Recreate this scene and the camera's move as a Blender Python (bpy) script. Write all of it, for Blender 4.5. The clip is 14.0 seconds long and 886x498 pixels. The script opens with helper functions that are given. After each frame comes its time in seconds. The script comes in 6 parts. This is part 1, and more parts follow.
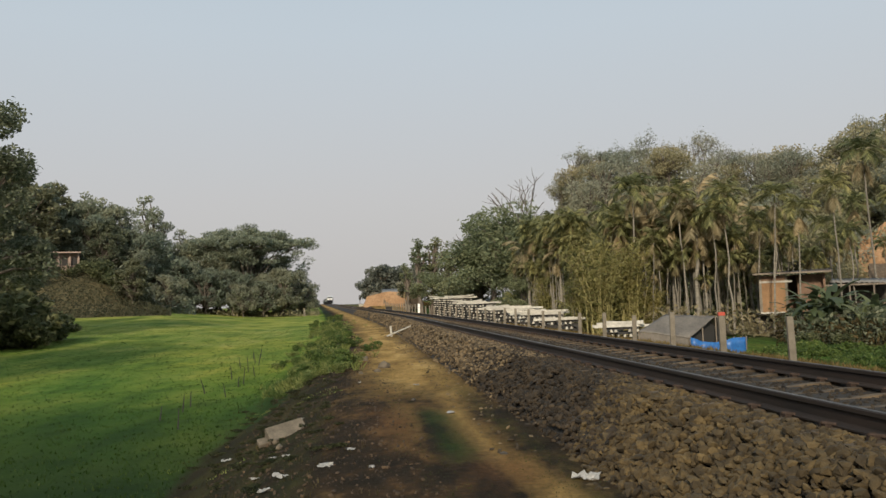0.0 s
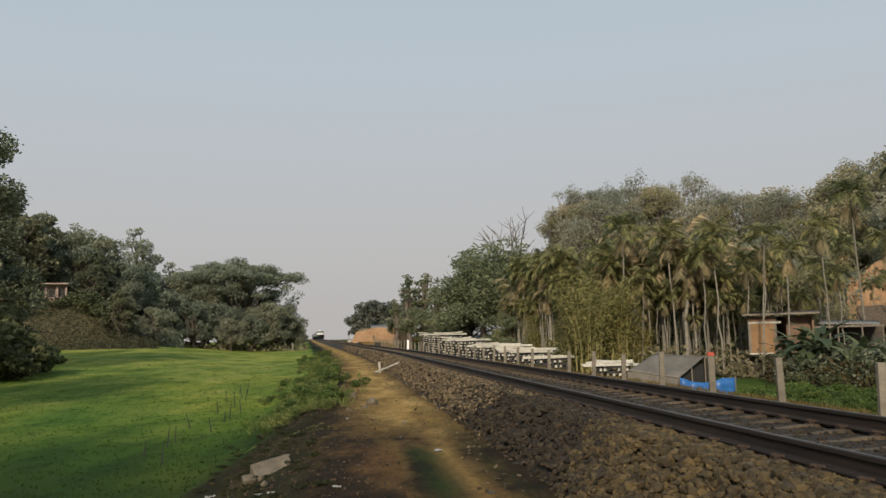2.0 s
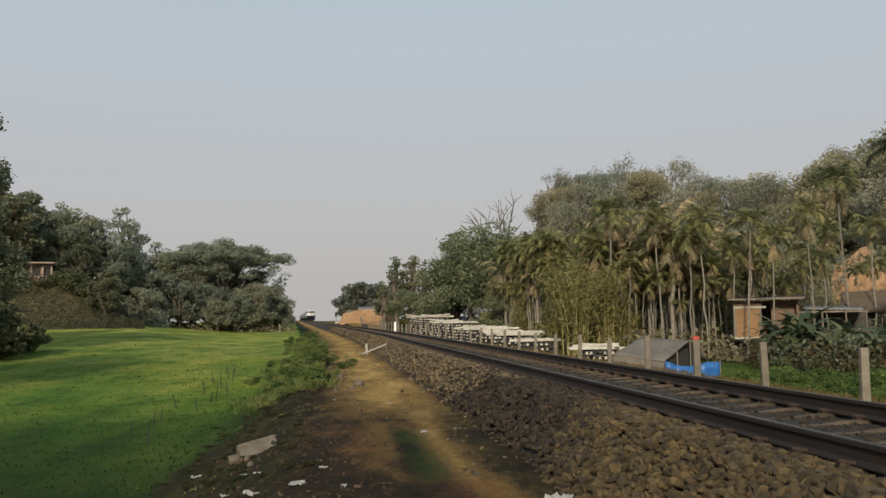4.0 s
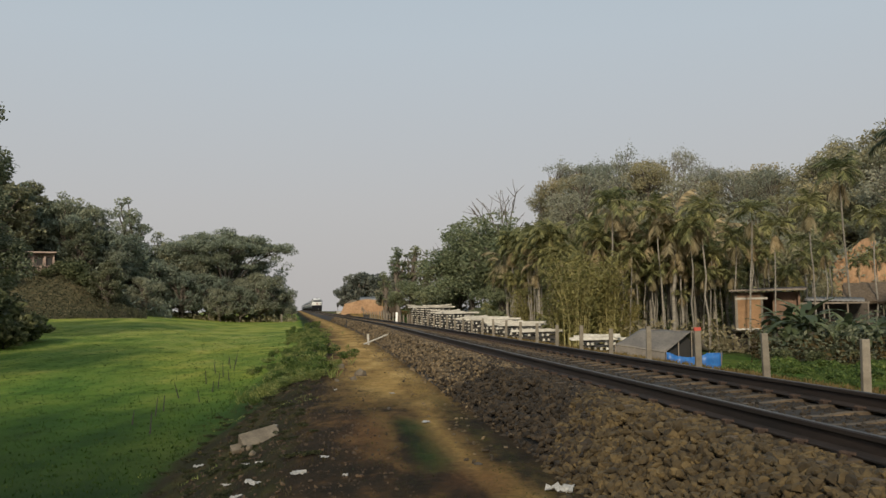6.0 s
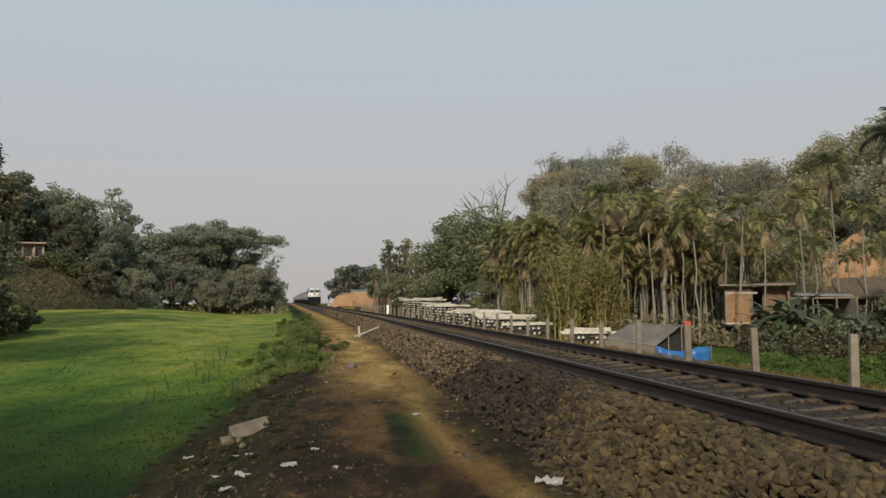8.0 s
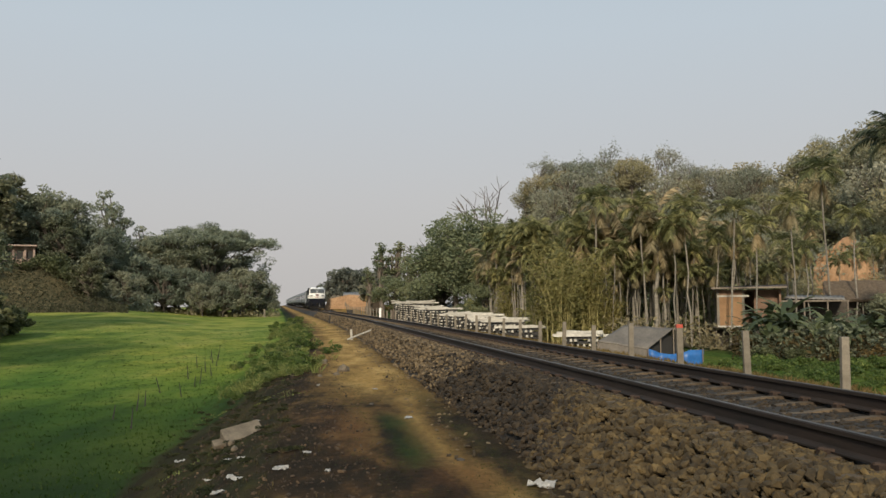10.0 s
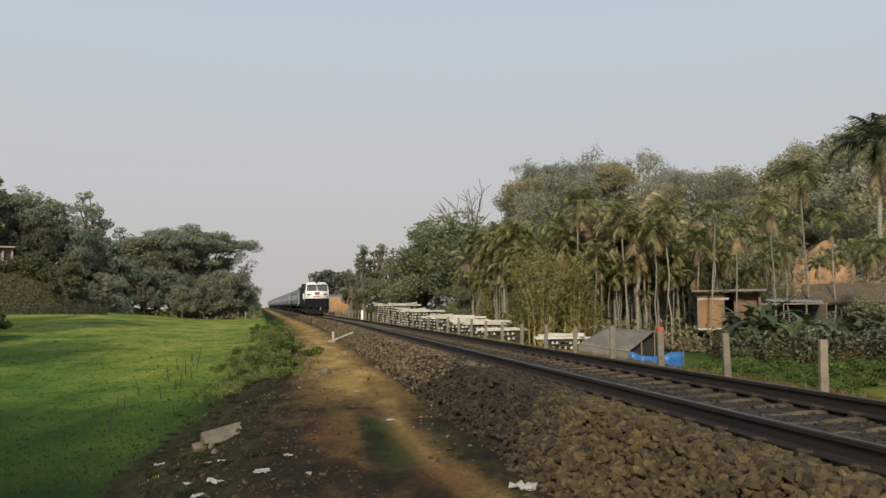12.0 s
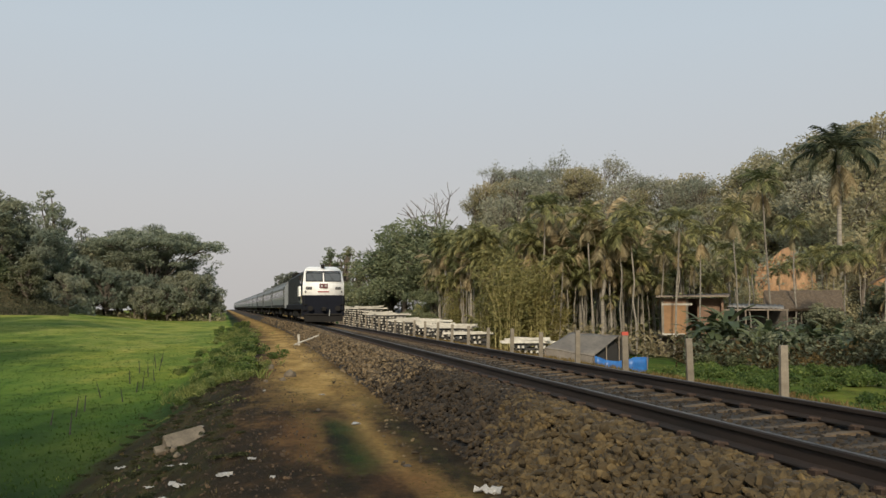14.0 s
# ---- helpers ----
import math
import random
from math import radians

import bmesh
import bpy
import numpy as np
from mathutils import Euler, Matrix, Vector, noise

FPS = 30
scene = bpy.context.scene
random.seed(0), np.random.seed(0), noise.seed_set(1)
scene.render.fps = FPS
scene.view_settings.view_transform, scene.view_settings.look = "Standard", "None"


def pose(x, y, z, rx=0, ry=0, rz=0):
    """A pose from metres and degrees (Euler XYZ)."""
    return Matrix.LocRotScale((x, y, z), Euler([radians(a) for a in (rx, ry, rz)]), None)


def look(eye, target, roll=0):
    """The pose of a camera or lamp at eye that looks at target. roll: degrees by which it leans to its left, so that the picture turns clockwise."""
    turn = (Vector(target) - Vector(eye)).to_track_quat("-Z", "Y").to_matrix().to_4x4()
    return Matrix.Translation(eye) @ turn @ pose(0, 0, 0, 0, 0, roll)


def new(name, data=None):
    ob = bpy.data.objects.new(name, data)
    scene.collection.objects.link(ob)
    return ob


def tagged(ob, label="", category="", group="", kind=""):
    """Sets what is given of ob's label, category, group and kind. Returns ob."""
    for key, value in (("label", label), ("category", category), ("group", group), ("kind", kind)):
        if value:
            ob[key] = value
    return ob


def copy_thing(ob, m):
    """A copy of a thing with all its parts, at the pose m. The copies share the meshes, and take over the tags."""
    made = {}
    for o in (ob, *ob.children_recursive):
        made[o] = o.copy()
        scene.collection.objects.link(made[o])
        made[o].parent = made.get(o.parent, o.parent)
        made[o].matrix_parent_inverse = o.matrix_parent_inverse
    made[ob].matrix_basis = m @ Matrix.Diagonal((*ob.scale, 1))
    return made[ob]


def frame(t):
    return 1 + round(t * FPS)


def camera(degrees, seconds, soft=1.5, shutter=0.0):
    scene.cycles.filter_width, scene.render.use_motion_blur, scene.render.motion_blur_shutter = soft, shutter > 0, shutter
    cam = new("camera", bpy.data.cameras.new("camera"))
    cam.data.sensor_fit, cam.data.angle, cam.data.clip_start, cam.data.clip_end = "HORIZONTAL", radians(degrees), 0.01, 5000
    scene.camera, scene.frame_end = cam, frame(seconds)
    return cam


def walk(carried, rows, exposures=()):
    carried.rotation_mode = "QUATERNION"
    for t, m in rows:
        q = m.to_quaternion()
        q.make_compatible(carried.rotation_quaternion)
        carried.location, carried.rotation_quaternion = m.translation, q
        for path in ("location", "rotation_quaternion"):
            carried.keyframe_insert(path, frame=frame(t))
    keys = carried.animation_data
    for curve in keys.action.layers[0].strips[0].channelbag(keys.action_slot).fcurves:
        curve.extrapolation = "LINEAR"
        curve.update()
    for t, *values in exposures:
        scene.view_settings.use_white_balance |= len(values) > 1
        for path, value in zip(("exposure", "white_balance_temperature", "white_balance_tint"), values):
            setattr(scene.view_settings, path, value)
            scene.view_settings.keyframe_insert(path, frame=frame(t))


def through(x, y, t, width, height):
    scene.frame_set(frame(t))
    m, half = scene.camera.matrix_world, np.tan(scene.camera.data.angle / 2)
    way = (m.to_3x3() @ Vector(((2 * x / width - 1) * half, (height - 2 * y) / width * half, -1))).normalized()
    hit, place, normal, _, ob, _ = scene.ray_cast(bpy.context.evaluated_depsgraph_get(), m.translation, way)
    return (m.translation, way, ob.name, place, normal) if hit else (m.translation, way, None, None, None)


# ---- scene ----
# World: z = 0 is the level of the footpath under the camera; +y is ahead, +x to the right.
cam = camera(54.5, 14.0, soft=1.5)
EYE = (0.0, 0.0, 1.6)
PATH = [
    (0.0, -0.00, 3.38, 2.20),
    (0.5, -0.30, 3.24, 1.57),
    (1.0, -0.23, 4.07, 1.63),
    (1.5, -0.08, 5.29, 1.63),
    (2.0, -0.71, 5.78, 1.46),
    (2.5, -1.60, 5.12, 1.16),
    (3.0, -1.52, 5.00, 1.14),
    (3.5, -1.82, 4.87, 1.01),
    (4.0, -1.56, 4.59, 1.03),
    (6.5, -1.39, 3.93, 0.82),
    (7.0, -1.32, 3.90, 0.43),
    (7.5, -1.74, 3.46, 0.48),
    (10.0, -2.55, 3.67, 0.59),
    (10.5, -2.87, 3.52, 0.53),
    (11.0, -3.21, 3.35, 0.73),
    (11.5, -3.27, 3.65, 0.59),
    (12.0, -3.74, 3.82, 0.52),
    (12.5, -4.53, 3.94, 0.22),
    (13.0, -4.89, 3.82, 0.21),
    (13.5, -5.45, 3.82, 0.01),
    (14.0, -5.96, 4.04, 0.09),
]
# the clip's camera darkens its picture slightly in the middle of the shot
walk(cam, [(t, pose(*EYE, 90 + p, r, w)) for t, w, p, r in PATH], [(0.0, 0.02), (1.0, -0.05), (2.0, -0.12), (4.0, -0.12), (7.0, -0.16), (8.5, -0.1), (10.0, -0.02), (14.0, 0.0)])

# ---------------------------------------------------------------- world and light
SUN_BEARING, SUN_HEIGHT = -168.0, 26.0
world = bpy.data.worlds.new("hazy_sky")
scene.world = world
world.use_nodes = True
wn, wl = world.node_tree.nodes, world.node_tree.links
wn.clear()
w_out = wn.new("ShaderNodeOutputWorld")
w_bg = wn.new("ShaderNodeBackground")
w_sky = wn.new("ShaderNodeTexSky")
w_sky.sky_type = "NISHITA"
w_sky.sun_disc = False
w_sky.sun_elevation = radians(SUN_HEIGHT)
w_sky.sun_rotation = radians(SUN_BEARING)
w_sky.dust_density = 5.0
w_sky.air_density = 1.2
w_scale = wn.new("ShaderNodeVectorMath")
w_scale.operation = "SCALE"
w_scale.inputs["Scale"].default_value = 0.09
wl.new(w_sky.outputs[0], w_scale.inputs[0])
# thick haze: warm grey low down, pale blue higher up
w_co = wn.new("ShaderNodeTexCoord")
w_sep = wn.new("ShaderNodeSeparateXYZ")
wl.new(w_co.outputs["Generated"], w_sep.inputs[0])
w_ramp = wn.new("ShaderNodeValToRGB")
w_ramp.color_ramp.elements[0].position = 0.0
w_ramp.color_ramp.elements[0].color = (0.565, 0.54, 0.525, 1)
w_ramp.color_ramp.elements[1].position = 0.55
w_ramp.color_ramp.elements[1].color = (0.47, 0.60, 0.70, 1)
e = w_ramp.color_ramp.elements.new(0.12)
e.color = (0.58, 0.575, 0.58, 1)
e = w_ramp.color_ramp.elements.new(0.30)
e.color = (0.56, 0.625, 0.68, 1)
wl.new(w_sep.outputs["Z"], w_ramp.inputs[0])
w_mix = wn.new("ShaderNodeMix")
w_mix.data_type = "RGBA"
w_mix.inputs["Factor"].default_value = 0.9
wl.new(w_scale.outputs[0], w_mix.inputs["A"])
wl.new(w_ramp.outputs[0], w_mix.inputs["B"])
wl.new(w_mix.outputs["Result"], w_bg.inputs["Color"])
w_bg.inputs["Strength"].default_value = 1.0
wl.new(w_bg.outputs[0], w_out.inputs[0])

sun = new("sun", bpy.data.lights.new("sun", "SUN"))
sun.data.energy = 4.0
sun.data.angle = radians(6)
sun.data.color = (1.0, 0.87, 0.68)
sb, sh = radians(SUN_BEARING), radians(SUN_HEIGHT)
sun.matrix_world = look((math.sin(sb) * 50 * math.cos(sh), math.cos(sb) * 50 * math.cos(sh), 50 * math.sin(sh)), (0, 0, 0))


# ---------------------------------------------------------------- materials
def nodes_of(name):
    m = bpy.data.materials.new(name)
    m.use_nodes = True
    nt = m.node_tree
    return m, nt, nt.nodes["Principled BSDF"]


def noise_node(nt, scale, detail=4, rough=0.6, stretch=None):
    co = nt.nodes.new("ShaderNodeTexCoord")
    n = nt.nodes.new("ShaderNodeTexNoise")
    n.inputs["Scale"].default_value = scale
    n.inputs["Detail"].default_value = detail
    n.inputs["Roughness"].default_value = rough
    if stretch:
        mp = nt.nodes.new("ShaderNodeMapping")
        mp.inputs["Scale"].default_value = stretch
        nt.links.new(co.outputs["Object"], mp.inputs[0])
        nt.links.new(mp.outputs[0], n.inputs["Vector"])
    else:
        nt.links.new(co.outputs["Object"], n.inputs["Vector"])
    return n.outputs["Fac"]


def ramp(nt, fac, stops):
    r = nt.nodes.new("ShaderNodeValToRGB")
    els = r.color_ramp.elements
    els[0].position, els[0].color = stops[0][0], (*stops[0][1], 1)
    els[1].position, els[1].color = stops[-1][0], (*stops[-1][1], 1)
    for p, c in stops[1:-1]:
        els.new(p).color = (*c, 1)
    nt.links.new(fac, r.inputs[0])
    return r.outputs[0]


def mix(nt, fac, a, b, mode="MIX"):
    m = nt.nodes.new("ShaderNodeMix")
    m.data_type, m.blend_type = "RGBA", mode
    for key, value in (("Factor", fac), ("A", a), ("B", b)):
        if isinstance(value, (int, float)):
            m.inputs[key].default_value = value
        elif isinstance(value, tuple):
            m.inputs[key].default_value = (*value, 1)
        else:
            nt.links.new(value, m.inputs[key])
    return m.outputs["Result"]


def bump(nt, bsdf, fac, strength=0.4, distance=0.02):
    b = nt.nodes.new("ShaderNodeBump")
    b.inputs["Strength"].default_value, b.inputs["Distance"].default_value = strength, distance
    nt.links.new(fac, b.inputs["Height"])
    nt.links.new(b.outputs[0], bsdf.inputs["Normal"])


def surface(name, dark, light, scale=8, rough=0.8, metal=0.0, grain=60, relief=0.3, stretch=None, spread=0.2, each=0.0):
    """A worn surface: two colours over coarse and fine noise. each: how much separate objects and pieces differ."""
    m, nt, b = nodes_of(name)
    coarse, fine = noise_node(nt, scale, 5, 0.65, stretch), noise_node(nt, grain, 3, 0.6, stretch)
    c = ramp(nt, coarse, [(0.5 - spread, dark), (0.5 + spread, light)])
    g = ramp(nt, fine, [(0.3, (0.72, 0.72, 0.72)), (0.7, (1.15, 1.15, 1.15))])
    c = mix(nt, 0.7, c, g, "MULTIPLY")
    if each:
        geo = nt.nodes.new("ShaderNodeNewGeometry")
        info = nt.nodes.new("ShaderNodeObjectInfo")
        add = nt.nodes.new("ShaderNodeMath")
        add.operation = "ADD"
        nt.links.new(geo.outputs["Random Per Island"], add.inputs[0])
        nt.links.new(info.outputs["Random"], add.inputs[1])
        fr = nt.nodes.new("ShaderNodeMath")
        fr.operation = "FRACT"
        nt.links.new(add.outputs[0], fr.inputs[0])
        v = ramp(nt, fr.outputs[0], [(0.0, (1 - each,) * 3), (1.0, (1 + each,) * 3)])
        c = mix(nt, 1.0, c, v, "MULTIPLY")
    nt.links.new(c, b.inputs["Base Color"])
    b.inputs["Roughness"].default_value, b.inputs["Metallic"].default_value = rough, metal
    if relief:
        bump(nt, b, fine, relief, 0.01)
    return m


def leafy(name, dark, mid, light, gloss=0.55, through=0.42):
    """Foliage: each leaf or clump takes its own colour between dark and light, and lets some light through."""
    m, nt, b = nodes_of(name)
    geo = nt.nodes.new("ShaderNodeNewGeometry")
    c = ramp(nt, geo.outputs["Random Per Island"], [(0.0, dark), (0.55, mid), (1.0, light)])
    n = noise_node(nt, 0.5, 2)
    c = mix(nt, 0.8, c, ramp(nt, n, [(0.3, (0.65, 0.68, 0.66)), (0.7, (1.25, 1.2, 1.1))]), "MULTIPLY")
    info = nt.nodes.new("ShaderNodeObjectInfo")
    c = mix(nt, 1.0, c, ramp(nt, info.outputs["Random"], [(0.0, (0.8, 0.85, 0.85)), (1.0, (1.2, 1.12, 1.05))]), "MULTIPLY")
    nt.links.new(c, b.inputs["Base Color"])
    b.inputs["Roughness"].default_value = gloss
    b.inputs["Specular IOR Level"].default_value = 0.25
    t = nt.nodes.new("ShaderNodeBsdfTranslucent")
    nt.links.new(c, t.inputs[0])
    ms = nt.nodes.new("ShaderNodeMixShader")
    ms.inputs[0].default_value = through
    nt.links.new(b.outputs[0], ms.inputs[1])
    nt.links.new(t.outputs[0], ms.inputs[2])
    nt.links.new(ms.outputs[0], nt.nodes["Material Output"].inputs[0])
    return m


def plain(name, colour, rough=0.6, metal=0.0, gloss=0.5):
    m, nt, b = nodes_of(name)
    n = noise_node(nt, 3, 4)
    c = mix(nt, 0.6, colour, ramp(nt, n, [(0.3, (0.75, 0.74, 0.72)), (0.7, (1.12, 1.1, 1.08))]), "MULTIPLY")
    nt.links.new(c, b.inputs["Base Color"])
    b.inputs["Roughness"].default_value, b.inputs["Metallic"].default_value = rough, metal
    b.inputs["Specular IOR Level"].default_value = gloss
    return m


# ---------------------------------------------------------------- plan of the line and the land
LINE_Y = np.array([-60, 0, 20, 45, 63, 80, 98, 142, 226, 366, 430, 700, 1200.0])
LINE_X = np.array([11.2, 4.72, 2.53, -0.1, -2.05, -4.4, -7.0, -13.4, -25.8, -46.5, -55.8, -95.0, -167.0])
LINE_Z = np.array([0.67, 0.67, 0.65, 0.62, 0.61, 0.64, 0.68, 0.78, 1.06, 1.5, 1.65, 2.1, 2.6])
FINE_Y = np.arange(-60.0, 1200.0, 0.5)


def smooth_line(values):
    v = np.interp(FINE_Y, LINE_Y, values)
    k = np.ones(61) / 61
    return np.convolve(np.pad(v, 30, mode="reflect", reflect_type="odd"), k, mode="valid")


LX, LZ = smooth_line(LINE_X), smooth_line(LINE_Z)


def line_x(y):
    return np.interp(y, FINE_Y, LX)


def rail_z(y):
    return np.interp(y, FINE_Y, LZ)


def line_yaw(y):
    return math.atan2(-(float(line_x(y + 1)) - float(line_x(y - 1))), 2.0)


def wave(x, y, s, seed=0.0):
    """Soft uneven ground, about -1 to 1, with humps of s metres."""
    a = np.sin(x / s * 2.1 + seed) * np.cos(y / s * 1.7 + seed * 2.3)
    b = np.sin((x * 0.8 + y * 0.6) / s * 4.3 + seed * 1.7) * 0.5
    c = np.cos((x * 0.5 - y * 0.9) / s * 8.9 + seed * 0.6) * 0.25
    return (a + b + c) / 1.6


def step(a, b, v):
    t = np.clip((v - a) / (b - a), 0, 1)
    return t * t * (3 - 2 * t)


def ground(x, y):
    """Height of the land at x, y."""
    x, y = np.asarray(x, float), np.asarray(y, float)
    u = x - line_x(y)
    base = rail_z(y) - 0.67
    field = -1.0 + 0.0095 * np.clip(y - 25, 0, 140) + 0.010 * np.clip(-x - 20, 0, 60) + 0.03 * wave(x, y, 5)
    bank = step(-4.7, -7.7, u)
    z = base * (1 - bank) + np.where(y > 200, np.minimum(field, base - 0.4), field) * bank
    z = z + (0.022 * wave(x, y, 1.3, 2) + 0.004 * wave(x, y, 0.4, 5)) * step(-3.0, -3.6, u) * (1 - step(-8.5, -11, u))
    right = step(2.6, 3.4, u) * -0.08 - 1.1 * step(5.8, 13, u) - 0.2 * step(13, 40, u)
    right = right - 0.28 * step(3.4, 5.5, u) * (1 - step(10.5, 14, u)) * (1 - step(90, 130, y))
    z = z + right + 0.04 * wave(x, y, 1.7, 4) * step(3.2, 4.5, u)
    # wooded hill on the right, wooded bank on the left
    d = np.hypot(x, y)
    a = np.degrees(np.arctan2(x, y))
    z = z + 23.2 * step(84, 165, d) * step(4.5, 9.5, a) * (1 - 0.20 * step(17, 22, a) + 0.12 * step(24, 28, a)) * (1 - step(80, 110, a))
    z = z + 4.5 * step(75, 105, d) * step(24.5, 31, a) * (1 - step(80, 110, a))
    z = z + (5.6 * step(104, 117, d) + 1.6 * step(119, 150, d)) * step(-17.5, -21.5, a) * (1 - step(-90, -120, a))
    z = z + 1.3 * np.clip((d - 50) / 55, 0, 1) * step(-11, -19, a) * (1 - step(-90, -120, a))
    # raised yard of the houses
    z = z + 1.05 * step(51, 57, d) * (1 - step(68, 78, d)) * step(23.8, 25.2, a) * (1 - step(34, 38, a))
    z = z + 2.5 * step(150, 190, d) * step(-5.6, -4.6, a) * (1 - step(-1.5, 3, a)) * (1 - step(230, 330, d))
    return z


def g(x, y):
    return float(ground(x, y))


def spot(bearing, distance):
    """x, y of a place seen at that bearing (degrees right of +y) and distance from the footpath's standing place."""
    b = radians(bearing)
    return distance * math.sin(b), distance * math.cos(b)


# ---------------------------------------------------------------- mesh helpers
def mesh_ob(name, verts, faces, material, parent=None, smooth=False, label=""):
    me = bpy.data.meshes.new(name)
    me.from_pydata([tuple(v) for v in verts], [], faces)
    if isinstance(material, (list, tuple)):
        for m in material:
            me.materials.append(m)
    else:
        me.materials.append(material)
    if smooth:
        me.shade_smooth()
    ob = new(name, me)
    if parent:
        ob.parent = parent
    if label:
        tagged(ob, label)
    return ob


def fast_ob(name, verts, tris, material, parent=None, smooth=False, label=""):
    """A mesh object from arrays: verts n x 3, faces n x k."""
    verts, tris = np.asarray(verts, np.float32), np.asarray(tris, np.int32)
    me = bpy.data.meshes.new(name)
    k = tris.shape[1]
    me.vertices.add(len(verts))
    me.vertices.foreach_set("co", verts.ravel())
    me.loops.add(tris.size)
    me.loops.foreach_set("vertex_index", tris.ravel())
    me.polygons.add(len(tris))
    me.polygons.foreach_set("loop_start", np.arange(0, tris.size, k, dtype=np.int32))
    me.update(calc_edges=True)
    me.materials.append(material)
    if smooth:
        me.shade_smooth()
    else:
        me.shade_flat()
    ob = new(name, me)
    if parent:
        ob.parent = parent
    if label:
        tagged(ob, label)
    return ob


def part(name, bm, material, parent, label="", smooth=False):
    me = bpy.data.meshes.new(name)
    bm.to_mesh(me)
    bm.free()
    me.materials.append(material)
    if smooth:
        me.shade_smooth()
    ob = new(name, me)
    ob.parent = parent
    if label:
        tagged(ob, label)
    return ob


def add_box(bm, cx, cy, cz, sx, sy, sz, m=None, bevel=0.0):
    made = bmesh.ops.create_cube(bm, size=1.0)["verts"]
    t = Matrix.Translation((cx, cy, cz)) @ Matrix.Diagonal((sx, sy, sz, 1))
    bmesh.ops.transform(bm, matrix=(m @ t) if m else t, verts=made)
    if bevel:
        edges = list({e for v in made for e in v.link_edges})
        bmesh.ops.bevel(bm, geom=edges, offset=bevel, segments=2, affect="EDGES", profile=0.6)


def box(cx, cy, cz, sx, sy, sz, bevel=0.0, m=None):
    bm = bmesh.new()
    add_box(bm, cx, cy, cz, sx, sy, sz, m, bevel)
    return bm


def rod(a, b, r0, r1=None, sides=8, bm=None):
    bm = bm or bmesh.new()
    a, b = Vector(a), Vector(b)
    r1 = r0 if r1 is None else r1
    q = (b - a).to_track_quat("Z", "Y").to_matrix().to_4x4()
    bmesh.ops.create_cone(bm, cap_ends=True, segments=sides, radius1=r0, radius2=r1, depth=(b - a).length,
                          matrix=Matrix.Translation((a + b) / 2) @ q)
    return bm


def prism(outline, y0, y1, axis="y"):
    """An outline of (x, z) drawn out along y."""
    bm = bmesh.new()
    a = [bm.verts.new((x, y0, z)) for x, z in outline]
    b = [bm.verts.new((x, y1, z)) for x, z in outline]
    bm.faces.new(a)
    bm.faces.new(b[::-1])
    n = len(outline)
    for i in range(n):
        bm.faces.new((a[i], b[i], b[(i + 1) % n], a[(i + 1) % n]))
    bmesh.ops.recalc_face_normals(bm, faces=bm.faces)
    return bm


def thing(name, m, label, category, group="", kind=""):
    ob = new(name)
    ob.matrix_world = m
    return tagged(ob, label, category, group, kind)


